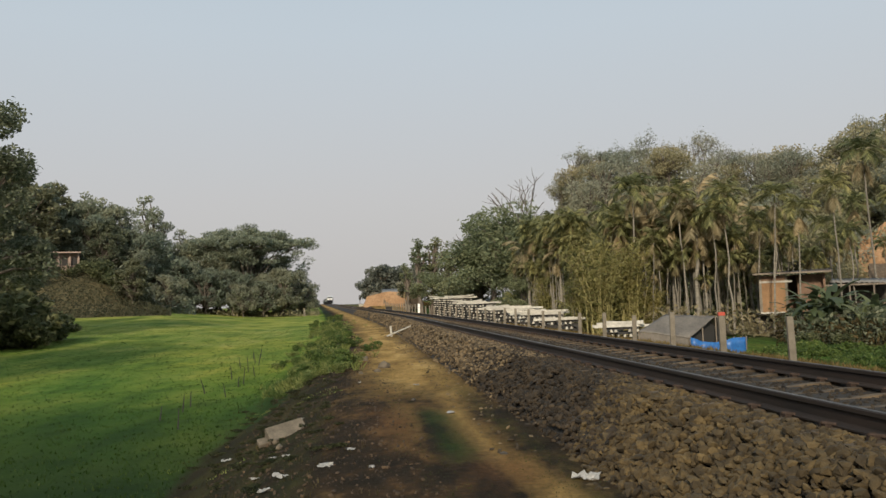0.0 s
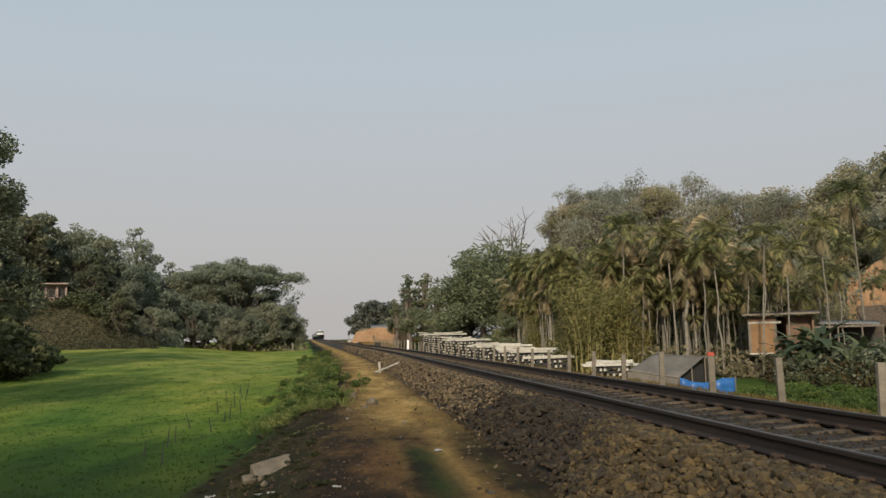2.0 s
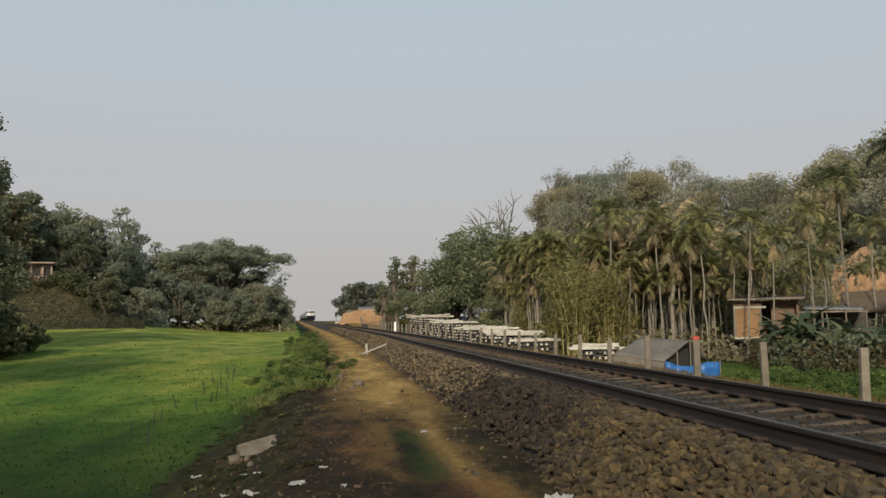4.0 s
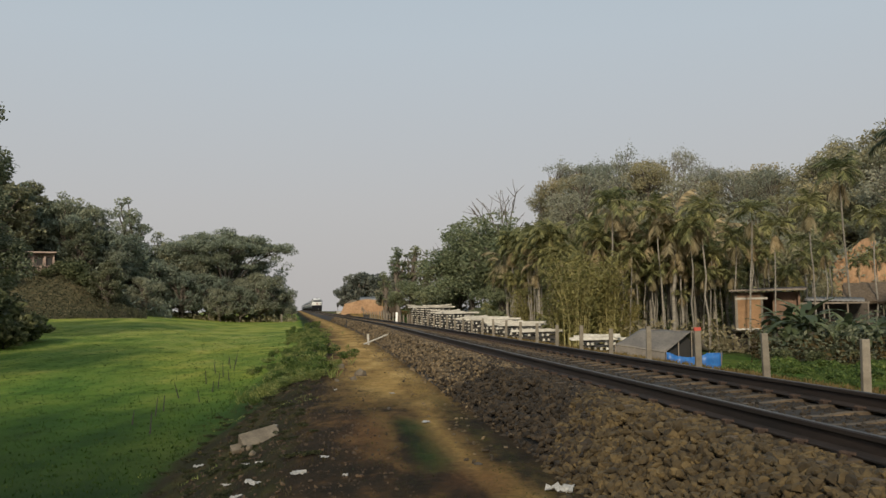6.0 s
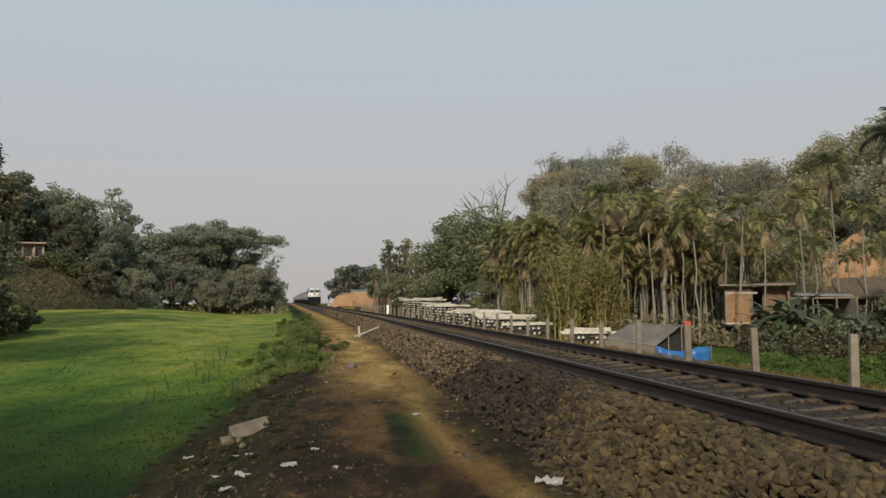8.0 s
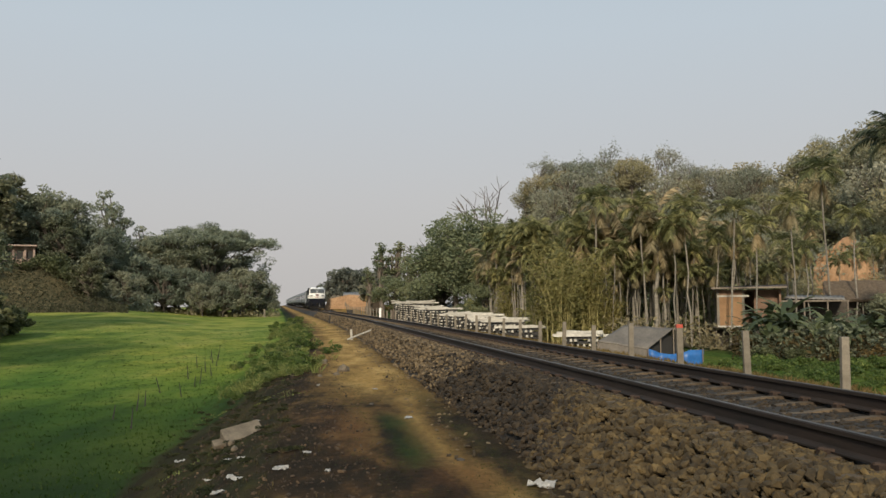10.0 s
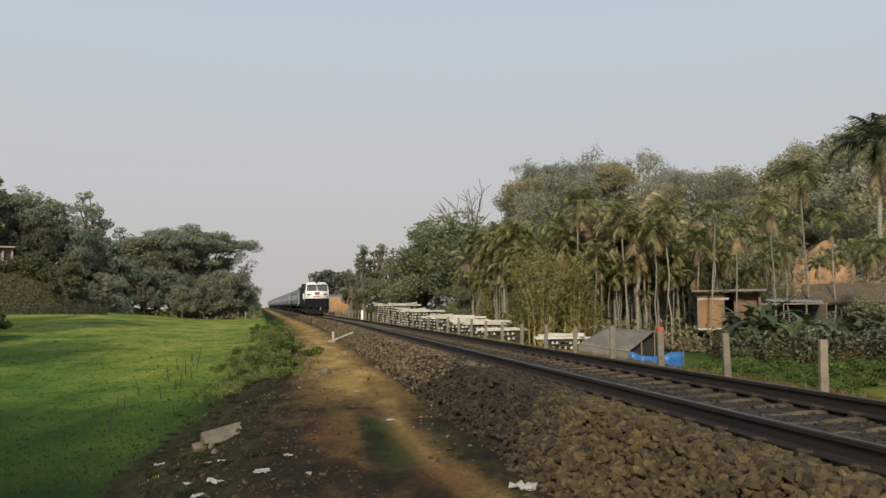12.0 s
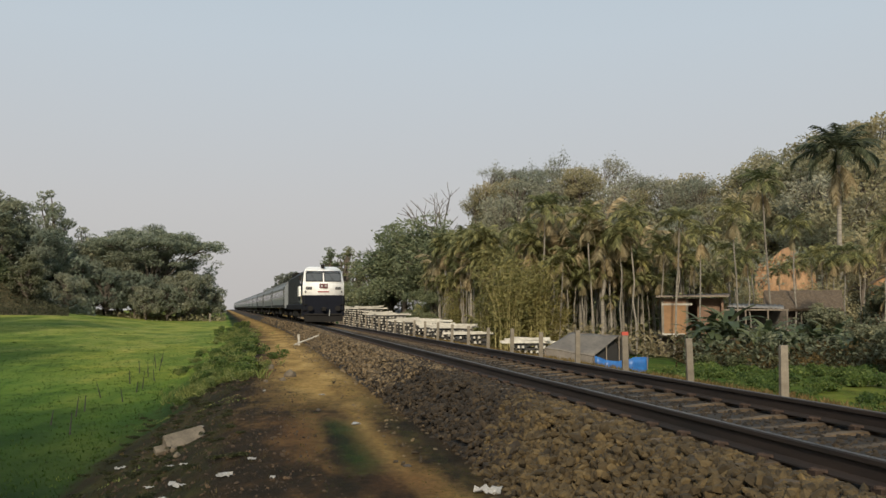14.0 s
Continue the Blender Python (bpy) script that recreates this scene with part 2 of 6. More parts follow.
# ---------------------------------------------------------------- land
def land_material():
    m, nt, b = nodes_of("land")
    co = nt.nodes.new("ShaderNodeVertexColor")
    co.layer_name = "cover"
    sep = nt.nodes.new("ShaderNodeSeparateColor")
    nt.links.new(co.outputs[0], sep.inputs[0])
    big, mid, fine = noise_node(nt, 0.14, 4, 0.6, (1, 0.5, 1)), noise_node(nt, 1.3, 5, 0.7, (1.1, 0.4, 1)), noise_node(nt, 14, 4, 0.7)
    small = noise_node(nt, 3.6, 4, 0.65, (1, 0.5, 1))
    streak = noise_node(nt, 0.4, 6, 0.72, (1, 0.5, 1))
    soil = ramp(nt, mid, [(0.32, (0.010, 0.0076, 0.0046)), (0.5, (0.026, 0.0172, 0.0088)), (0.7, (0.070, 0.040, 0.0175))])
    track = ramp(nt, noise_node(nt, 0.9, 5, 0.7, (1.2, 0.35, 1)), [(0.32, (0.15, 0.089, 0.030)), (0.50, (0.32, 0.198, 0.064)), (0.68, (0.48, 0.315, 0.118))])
    grass = ramp(nt, streak, [(0.30, (0.042, 0.080, 0.011)), (0.48, (0.098, 0.160, 0.019)), (0.62, (0.170, 0.212, 0.032)), (0.78, (0.26, 0.25, 0.056))])
    grass = mix(nt, 0.9, grass, ramp(nt, big, [(0.38, (0.42, 0.66, 0.6)), (0.5, (0.92, 0.95, 0.88)), (0.60, (1.4, 1.12, 0.95))]), "MULTIPLY")
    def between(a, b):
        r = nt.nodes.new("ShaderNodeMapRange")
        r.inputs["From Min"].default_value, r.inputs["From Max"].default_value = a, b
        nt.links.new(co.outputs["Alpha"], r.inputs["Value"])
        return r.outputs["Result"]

    # meadow: dark green near by, turning pale yellow-green with distance
    dark_green = ramp(nt, streak, [(0.3, (0.005, 0.0165, 0.0034)), (0.7, (0.019, 0.041, 0.0072))])
    grass = mix(nt, between(0.02, 0.2), dark_green, grass)
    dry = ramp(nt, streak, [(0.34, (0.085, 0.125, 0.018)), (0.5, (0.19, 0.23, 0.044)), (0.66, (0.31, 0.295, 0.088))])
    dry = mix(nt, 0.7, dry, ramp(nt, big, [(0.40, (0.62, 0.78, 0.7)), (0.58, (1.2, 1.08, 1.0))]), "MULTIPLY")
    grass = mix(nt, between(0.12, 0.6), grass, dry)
    wood = ramp(nt, mid, [(0.3, (0.055, 0.052, 0.030)), (0.7, (0.15, 0.125, 0.07))])

    def edge(channel, width=0.25):
        add = nt.nodes.new("ShaderNodeMath")
        add.operation = "ADD"
        nt.links.new(channel, add.inputs[0])
        sc = nt.nodes.new("ShaderNodeMath")
        sc.operation = "MULTIPLY_ADD"
        nt.links.new(mid, sc.inputs[0])
        sc.inputs[1].default_value, sc.inputs[2].default_value = 0.75, -0.72
        sc2 = nt.nodes.new("ShaderNodeMath")
        sc2.operation = "MULTIPLY_ADD"
        nt.links.new(small, sc2.inputs[0])
        sc2.inputs[1].default_value = 0.7
        nt.links.new(sc.outputs[0], sc2.inputs[2])
        nt.links.new(sc2.outputs[0], add.inputs[1])
        r = nt.nodes.new("ShaderNodeMapRange")
        r.inputs["From Min"].default_value, r.inputs["From Max"].default_value = 0.5 - width, 0.5 + width
        nt.links.new(add.outputs[0], r.inputs["Value"])
        return r.outputs["Result"]

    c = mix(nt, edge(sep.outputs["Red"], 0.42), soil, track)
    ea = nt.nodes.new("ShaderNodeVertexColor")
    ea.layer_name = "earth"
    ea_sep = nt.nodes.new("ShaderNodeSeparateColor")
    nt.links.new(ea.outputs[0], ea_sep.inputs[0])
    laterite = ramp(nt, mid, [(0.3, (0.055, 0.024, 0.010)), (0.7, (0.150, 0.066, 0.026))])
    c = mix(nt, edge(ea_sep.outputs["Red"], 0.5), c, laterite)
    c = mix(nt, edge(sep.outputs["Green"]), c, grass)
    c = mix(nt, edge(sep.outputs["Blue"]), c, wood)
    c = mix(nt, 0.8, c, ramp(nt, fine, [(0.3, (0.6, 0.6, 0.58)), (0.7, (1.25, 1.25, 1.22))]), "MULTIPLY")
    nt.links.new(c, b.inputs["Base Color"])
    b.inputs["Roughness"].default_value = 0.95
    b.inputs["Specular IOR Level"].default_value = 0.1
    bump(nt, b, fine, 0.7, 0.04)
    return m


M_LAND = land_material()


def build_land():
    us = np.concatenate([-np.geomspace(900, 12, 60), np.arange(-11.6, 8, 0.22), np.geomspace(8, 900, 70)])
    ys = np.concatenate([-np.geomspace(60, 3, 12), np.arange(-2, 30, 0.3), np.geomspace(30, 1150, 130)])
    U, Y = np.meshgrid(us, ys)
    X = U + line_x(Y)
    Z = ground(X, Y)
    n, k = U.shape
    i = np.arange(n * k).reshape(n, k)
    quads = np.stack([i[:-1, :-1], i[:-1, 1:], i[1:, 1:], i[1:, :-1]], -1).reshape(-1, 4)
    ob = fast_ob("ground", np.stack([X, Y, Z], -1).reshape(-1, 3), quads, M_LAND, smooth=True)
    u, y, x = U.ravel(), Y.ravel(), X.ravel()
    d, a = np.hypot(x, y), np.degrees(np.arctan2(x, y))
    wind = 0.16 * np.sin(y * 0.55) + 0.1 * np.sin(y * 1.3 + 1)
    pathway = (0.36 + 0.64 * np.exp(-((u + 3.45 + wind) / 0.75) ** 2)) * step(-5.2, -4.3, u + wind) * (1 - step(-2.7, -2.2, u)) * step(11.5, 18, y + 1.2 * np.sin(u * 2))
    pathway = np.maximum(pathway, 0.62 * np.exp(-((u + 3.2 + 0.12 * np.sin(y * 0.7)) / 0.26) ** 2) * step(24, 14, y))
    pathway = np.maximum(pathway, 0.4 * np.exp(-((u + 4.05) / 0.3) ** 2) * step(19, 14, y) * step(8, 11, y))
    pathway = np.maximum(pathway, step(2.8, 3.4, u) * (1 - step(8.5, 11, u)) * 0.7)
    red = 0.68 * np.exp(-((u + 4.15) / 0.3) ** 2 - ((y - 11.8) / 2.2) ** 2) + 0.6 * np.exp(-((u + 3.3) / 0.3) ** 2 - ((y - 8.3) / 1.1) ** 2)
    bare = step(101.5, 105, d) * step(-17, -19, a)
    foot = 1.1 * step(15, 20, y)
    grass = step(-6.9, -7.7, u - foot) * (1 - bare)
    verge = 0.36 * np.exp(-((u + 2.75) / 0.3) ** 2) + 0.66 * np.exp(-((u + 3.6) / 0.3) ** 2) * step(14.5, 12, y) * step(7.5, 9.5, y)
    grass = np.maximum(grass, 0.40 * step(-4.7, -5.3, u) * (1 - step(20, 28, y)))
    grass = np.maximum(grass, 0.62 * step(-4.8, -5.7, u) * step(28, 45, y) * (1 - bare))
    grass = np.maximum(grass, verge * (1 - step(14, 25, y)))
    grass = np.maximum(grass, 0.62 * step(9.8, 11.8, u) * (1 - step(16, 24, u)))
    wood = np.maximum(step(17, 26, u) * step(20, 30, y), bare * step(101, 104, d))
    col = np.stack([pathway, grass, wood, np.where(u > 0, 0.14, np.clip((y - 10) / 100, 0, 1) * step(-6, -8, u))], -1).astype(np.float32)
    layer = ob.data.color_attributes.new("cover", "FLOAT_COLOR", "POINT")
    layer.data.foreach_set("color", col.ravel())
    earth = ob.data.color_attributes.new("earth", "FLOAT_COLOR", "POINT")
    earth.data.foreach_set("color", np.stack([red, red * 0, red * 0, red * 0 + 1], -1).astype(np.float32).ravel())
    tagged(ob, "trodden brown earth, green meadow and wooded slopes", "ground", kind="structure")


build_land()

# ---------------------------------------------------------------- the railway line
M_RAIL = surface("rail_steel", (0.008, 0.005, 0.0034), (0.030, 0.018, 0.012), 6, 0.75, 0.15, 50, 0.3, (1, 0.1, 1))
M_HEAD = surface("rail_head", (0.07, 0.06, 0.053), (0.15, 0.135, 0.12), 3, 0.5, 0.8, 40, 0.1, (1, 0.05, 1))
M_SLEEPER = surface("sleeper_concrete", (0.043, 0.029, 0.017), (0.112, 0.080, 0.047), 3, 0.9, 0, 40, 0.4, None, 0.2, 0.25)
M_CLIP = surface("clip_iron", (0.03, 0.02, 0.015), (0.08, 0.05, 0.035), 12, 0.7, 0.4)
# near black: shade and dirt between the stones put into the colour
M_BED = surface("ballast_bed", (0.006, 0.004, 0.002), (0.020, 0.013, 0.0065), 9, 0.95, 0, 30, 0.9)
M_STONE = surface("ballast_stone", (0.060, 0.042, 0.022), (0.145, 0.104, 0.056), 5, 0.9, 0, 70, 0.5, None, 0.2, 0.7)
M_STONE_TAN = surface("fresh_ballast_stone", (0.022, 0.0146, 0.0056), (0.104, 0.071, 0.0275), 5, 0.9, 0, 70, 0.5, None, 0.2, 0.5)


def sweep(name, profile, ys, material, du=0.0, parent=None, smooth=False, z_of=rail_z):
    """Draws a profile of (u, z) along the line; z counts from the rail's head."""
    ys = np.asarray(ys, float)
    p = np.asarray(profile, float)
    n, k = len(ys), len(p)
    X = line_x(ys)[:, None] + du + p[None, :, 0]
    Z = z_of(ys)[:, None] + p[None, :, 1]
    Y = np.repeat(ys[:, None], k, 1)
    i = np.arange(n * k).reshape(n, k)
    a, b = i, np.roll(i, -1, 1)
    quads = np.stack([a[:-1], b[:-1], b[1:], a[1:]], -1).reshape(-1, 4)
    return fast_ob(name, np.stack([X, Y, Z], -1).reshape(-1, 3), quads, material, parent, smooth)


def build_line():
    far = np.concatenate([np.arange(-20, 100, 1.0), np.geomspace(100, 900, 90)])
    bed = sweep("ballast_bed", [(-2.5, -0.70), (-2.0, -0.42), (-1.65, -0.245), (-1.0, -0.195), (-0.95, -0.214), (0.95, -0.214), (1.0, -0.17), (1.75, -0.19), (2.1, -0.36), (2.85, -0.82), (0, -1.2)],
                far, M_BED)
    tagged(bed, "stone ballast bed under the railway track, blackened as shade between stones", "ballast", kind="structure")
    track = thing("railway_track", Matrix(), "single broad-gauge track, dark steel rails on concrete sleepers", "railway track")
    foot = [(-0.075, -0.172), (-0.075, -0.160), (-0.012, -0.135), (-0.010, -0.05), (-0.036, -0.038), (-0.036, -0.008), (-0.028, -0.001),
            (0.028, -0.001), (0.036, -0.008), (0.036, -0.038), (0.010, -0.05), (0.012, -0.135), (0.075, -0.160), (0.075, -0.172)]
    for side in (-0.874, 0.874):
        rail = sweep("rail", foot, far, M_RAIL, side, track)
        sweep("running_surface", [(-0.022, -0.004), (-0.022, 0.0015), (0.022, 0.0015), (0.022, -0.004)], far, M_HEAD, side, rail)
    # sleepers: tapered concrete, a little lower in the middle
    bm = prism([(-1.375, 0.0), (-1.375, -0.2), (1.375, -0.2), (1.375, 0.0), (0.95, 0.02), (0.6, 0.012), (0.3, -0.015), (-0.3, -0.015), (-0.6, 0.012), (-0.95, 0.02)], -0.10, 0.10)
    for v in bm.verts:
        if v.co.z > -0.1:
            v.co.y *= 0.55
    me = bpy.data.meshes.new("sleeper")
    bm.to_mesh(me)
    bm.free()
    me.materials.append(M_SLEEPER)
    rnd = random.Random(4)
    y = -8.0
    count = 0
    rest_v, rest_f = [], []
    while y < 330:
        m = pose(float(line_x(y)), y, float(rail_z(y)) - 0.197, 0, 0, math.degrees(line_yaw(y)) + rnd.uniform(-0.8, 0.8))
        if count < 200:
            ob = new("sleeper", me)
            ob.parent = track
            ob.matrix_basis = m
            count += 1
        else:
            o = len(rest_v)
            rest_v += [m @ v.co for v in me.vertices]
            rest_f += [[o + i for i in p.vertices] for p in me.polygons]
        y += 0.62
    ob = mesh_ob("far_sleepers", rest_v, rest_f, M_SLEEPER, track)
    tagged(ob, kind="stuff")
    # spring clips beside the rails
    clips = {}
    for w in (-1, 1):
        bm = bmesh.new()
        rod((w * 0.055, -0.06, 0.045), (w * 0.14, 0.0, 0.055), 0.015, None, 6, bm)
        rod((w * 0.14, 0.0, 0.055), (w * 0.06, 0.06, 0.045), 0.015, None, 6, bm)
        add_box(bm, w * 0.11, 0, 0.03, 0.06, 0.09, 0.04)
        clips[w] = bpy.data.meshes.new("rail_clip")
        bm.to_mesh(clips[w])
        bm.free()
        clips[w].materials.append(M_CLIP)
    for i in range(72):
        y = 2.0 + 0.62 * i
        for s in (-0.874, 0.874):
            for w in (-1, 1):
                ob = new("rail_clip", clips[w])
                ob.parent = track
                ob.matrix_basis = pose(float(line_x(y)), y, float(rail_z(y)) - 0.197, 0, 0, math.degrees(line_yaw(y))) @ Matrix.Translation((s, 0, 0))


build_line()


def turned(angle, axis):
    """Rotations about one axis, one for each angle."""
    c, s, m = np.cos(angle), np.sin(angle), np.zeros((len(angle), 3, 3))
    i, j = (axis + 1) % 3, (axis + 2) % 3
    m[:, axis, axis], m[:, i, i], m[:, j, j], m[:, i, j], m[:, j, i] = 1, c, c, -s, s
    return m


def split_radius(rng, directions, n):
    """How far broken stones reach in each direction: each is a ball split off by seven flat faces."""
    normal = rng.normal(size=(n, 7, 3))
    normal /= np.linalg.norm(normal, axis=2, keepdims=True)
    facing = np.einsum("vj,nkj->nvk", directions, normal)
    reach = rng.uniform(0.5, 0.9, (n, 1, 7)) / np.maximum(facing, 0.2)
    return np.clip(reach.min(2), 0.5, 1.15)


def stone_cloud(name, places, sizes, material, parent, seed, label=""):
    """Many broken stones in one mesh, each split, turned and stretched its own way."""
    rng = np.random.default_rng(seed)
    bm = bmesh.new()
    bmesh.ops.create_icosphere(bm, subdivisions=1, radius=1.0)
    bm.verts.ensure_lookup_table()
    base = np.array([v.co[:] for v in bm.verts])
    tris = np.array([[v.index for v in f.verts] for f in bm.faces])
    bm.free()
    n = len(places)
    yaw, tilt, roll = rng.uniform(0, 6.283, n), rng.normal(0, 0.75, n), rng.normal(0, 0.75, n)
    R = np.einsum("nij,njk,nkl->nil", turned(yaw, 2), turned(tilt, 0), turned(roll, 1))
    shape = base[None] * split_radius(rng, base, n)[:, :, None] * rng.uniform(0.7, 1.2, (n, 1, 3)) * np.array([1.3, 1.0, 0.72])
    v = np.einsum("nij,nkj->nki", R, shape) * np.asarray(sizes)[:, None, None] + np.asarray(places)[:, None, :]
    f = tris[None] + (np.arange(n) * len(base))[:, None, None]
    return fast_ob(name, v.reshape(-1, 3), f.reshape(-1, 3), material, parent, False, label)

# ---------------------------------------------------------------- the train
M_WHITE = plain("loco_white", (0.84, 0.84, 0.82), 0.45)
M_NAVY = plain("loco_dark_blue", (0.009, 0.0105, 0.016), 0.8, 0, 0.1)
M_SIDE = plain("loco_side_grey", (0.030, 0.034, 0.037), 0.8, 0, 0.1)
M_COACH = plain("coach_blue_grey", (0.16, 0.18, 0.195), 0.5)
M_BAND = plain("coach_pale_band", (0.31, 0.32, 0.315), 0.5)
M_ROOF = plain("coach_roof", (0.12, 0.125, 0.128), 0.7)
M_UNDER = plain("under_gear", (0.020, 0.019, 0.018), 0.9, 0, 0.1)
# grey base colour stands in for sky mirrored in the glass
M_GLASS = plain("dark_glass", (0.075, 0.08, 0.082), 0.1, 0, 0.8)
M_RED = plain("red_paint", (0.30, 0.075, 0.075), 0.6)
M_MAROON = plain("number_box_maroon", (0.09, 0.012, 0.016), 0.6)
M_LAMP = plain("lamp_glass", (0.05, 0.05, 0.05), 0.15)


def bogie(parent, y, name="bogie"):
    b = part(name, box(0, y, 0.62, 2.5, 3.4, 0.35, 0.05), M_UNDER, parent)
    for s in (-0.84, 0.84):
        for dy in (-1.2, 1.2):
            w = bmesh.new()
            bmesh.ops.create_cone(w, cap_ends=True, segments=20, radius1=0.46, radius2=0.46, depth=0.12,
                                  matrix=Matrix.Translation((s, y + dy, 0.46)) @ pose(0, 0, 0, 0, 90, 0))
            part("wheel", w, M_UNDER, b)
    return b


def build_loco():
    """Front at y = 0, body behind it along +y, wheels on z = 0."""
    t = thing("diesel_locomotive", Matrix(), "diesel locomotive with white cab front and dark blue underside", "locomotive", "the train")
    L = 20.6
    part("underframe", box(0, L / 2, 1.22, 2.9, L - 0.3, 0.42, 0.05), M_NAVY, t)
    # cab: white nose, raked upwards
    bm = prism([(0.0, 1.45), (0.02, 2.95), (0.42, 3.80), (0.7, 4.04), (1.3, 4.18), (3.6, 4.18), (3.6, 1.45)], -1.5, 1.5)
    bmesh.ops.rotate(bm, verts=bm.verts, cent=(0, 0, 0), matrix=Matrix.Rotation(radians(90), 3, "Z"))
    for v in bm.verts:
        if v.co.z > 4.1:
            v.co.x *= 0.68
        elif v.co.z > 4.0:
            v.co.x *= 0.84
        elif v.co.z > 3.7:
            v.co.x *= 0.96
    edges = [e for e in bm.edges]
    bmesh.ops.bevel(bm, geom=edges, offset=0.09, segments=3, affect="EDGES")
    part("cab", bm, M_WHITE, t, "white cab with rounded corners", True)
    for s in (-1, 1):
        # windscreens lie in the raked part of the nose
        m = Matrix.Translation((s * 0.66, 0.205, 3.36)) @ pose(0, 0, 0, -25.2, 0, 0)
        w = part("windscreen", box(0, 0, 0, 1.12, 0.05, 0.62, 0.02, m), M_GLASS, t)
        f = bmesh.new()
        for dx, dz, sx, sz in ((0, 0.335, 1.22, 0.05), (0, -0.335, 1.22, 0.05), (-0.585, 0, 0.05, 0.72), (0.585, 0, 0.05, 0.72)):
            add_box(f, dx, -0.01, dz, sx, 0.06, sz, m)
        part("window_frame", f, M_NAVY, w)
        wip = rod(m @ Vector((0.1, -0.05, -0.36)), m @ Vector((-0.25, -0.05, 0.2)), 0.012)
        part("wiper", wip, M_UNDER, w)
        lamp = part("headlight", box(s * 1.06, -0.02, 2.56, 0.44, 0.1, 0.2, 0.05), M_LAMP, t, "dark headlight cluster")
        for dx in (-0.1, 0.1):
            part("lens", rod((s * 1.08 + dx, -0.085, 2.56), (s * 1.08 + dx, -0.06, 2.56), 0.06, None, 14), M_ROOF, lamp)
        part("buffer", rod((s * 0.98, -0.5, 1.1), (s * 0.98, 0.0, 1.1), 0.19, 0.12, 14), M_UNDER, t)
        part("handrail", rod((s * 1.4, -0.09, 1.0), (s * 1.4, -0.09, 2.0), 0.02), M_SIDE, t)
        part("side_walkway", box(s * 1.58, 2.2, 2.35, 0.12, 1.4, 0.75, 0.02), M_WHITE if s < 0 else M_SIDE, t)
        part("sand_box", box(s * 1.2, 1.6, 0.85, 0.5, 1.2, 0.5, 0.04), M_UNDER, t)
    part("number_box", box(0, -0.02, 2.72, 0.6, 0.1, 0.34, 0.03), M_MAROON, t, "dark red number box with plain pale bars")
    for nx in (-0.14, 0.14):
        part("number_bar", box(nx, -0.078, 2.72, 0.14, 0.02, 0.16), M_BAND, t)
    part("warning_stripe", box(0, -0.004, 2.30, 0.8, 0.03, 0.09), M_RED, t, "faded red stripe")
    part("front_apron", box(0, 0.12, 1.3, 3.06, 0.34, 1.5, 0.06), M_NAVY, t, "dark blue front apron")
    bm = prism([(-1.4, 0.55), (-1.35, 0.16), (0, 0.12), (1.35, 0.16), (1.4, 0.55)], -0.28, 0.1)
    part("cow_catcher", bm, M_UNDER, t)
    part("coupler", box(0, -0.3, 1.05, 0.3, 0.6, 0.3, 0.05), M_UNDER, t)
    part("lifeguard_beam", box(0, -0.09, 0.66, 2.7, 0.1, 0.14, 0.03), M_UNDER, t)
    for s in (-1, 1):
        for k in range(3):
            part("step", box(s * 1.36, 0.0, 0.55 + 0.42 * k, 0.3, 0.4, 0.05, 0.01), M_UNDER, t)
        part("marker_light", rod((s * 1.3, -0.07, 2.3), (s * 1.3, -0.01, 2.3), 0.06, None, 12), M_LAMP, t)
        part("cab_door", box(s * 1.5, 2.9, 2.5, 0.05, 0.7, 1.7, 0.02), M_SIDE, t)
        part("cab_side_window", box(s * 1.49, 1.7, 3.2, 0.05, 0.9, 0.55, 0.02), M_GLASS, t)
        part("mirror", box(s * 1.62, 0.7, 3.3, 0.2, 0.05, 0.35, 0.02), M_UNDER, t)
    part("air_hose", rod((0.45, -0.15, 1.0), (0.4, -0.2, 0.5), 0.03), M_BAND, t)
    part("visor", box(0, 0.33, 3.79, 2.5, 0.16, 0.05, 0.015), M_UNDER, t, "dark visor over the windscreens")
    part("horn", box(0, 0.75, 4.18, 0.24, 0.6, 0.28, 0.05), M_UNDER, t, "black roof horn")
    # long hood
    bm = prism([(-1.3, 1.45), (-1.3, 3.7), (-1.0, 4.02), (1.0, 4.02), (1.3, 3.7), (1.3, 1.45)], 3.6, L - 0.4)
    hood = part("long_hood", bm, M_SIDE, t, "dark grey engine hood")
    for i in range(9):
        for s in (-1, 1):
            part("hood_door", box(s * 1.31, 4.9 + i * 1.6, 2.5, 0.04, 1.3, 1.7), M_SIDE, hood)
    part("radiator", box(0, 16.5, 4.12, 2.2, 3.6, 0.3, 0.05), M_UNDER, t)
    part("exhaust", box(0, 9.5, 4.1, 0.6, 0.9, 0.25, 0.04), M_UNDER, t)
    part("fuel_tank", box(0, L / 2, 0.78, 2.6, 5.2, 0.7, 0.1), M_UNDER, t)
    bogie(t, 3.6)
    bogie(t, L - 3.6)
    return t


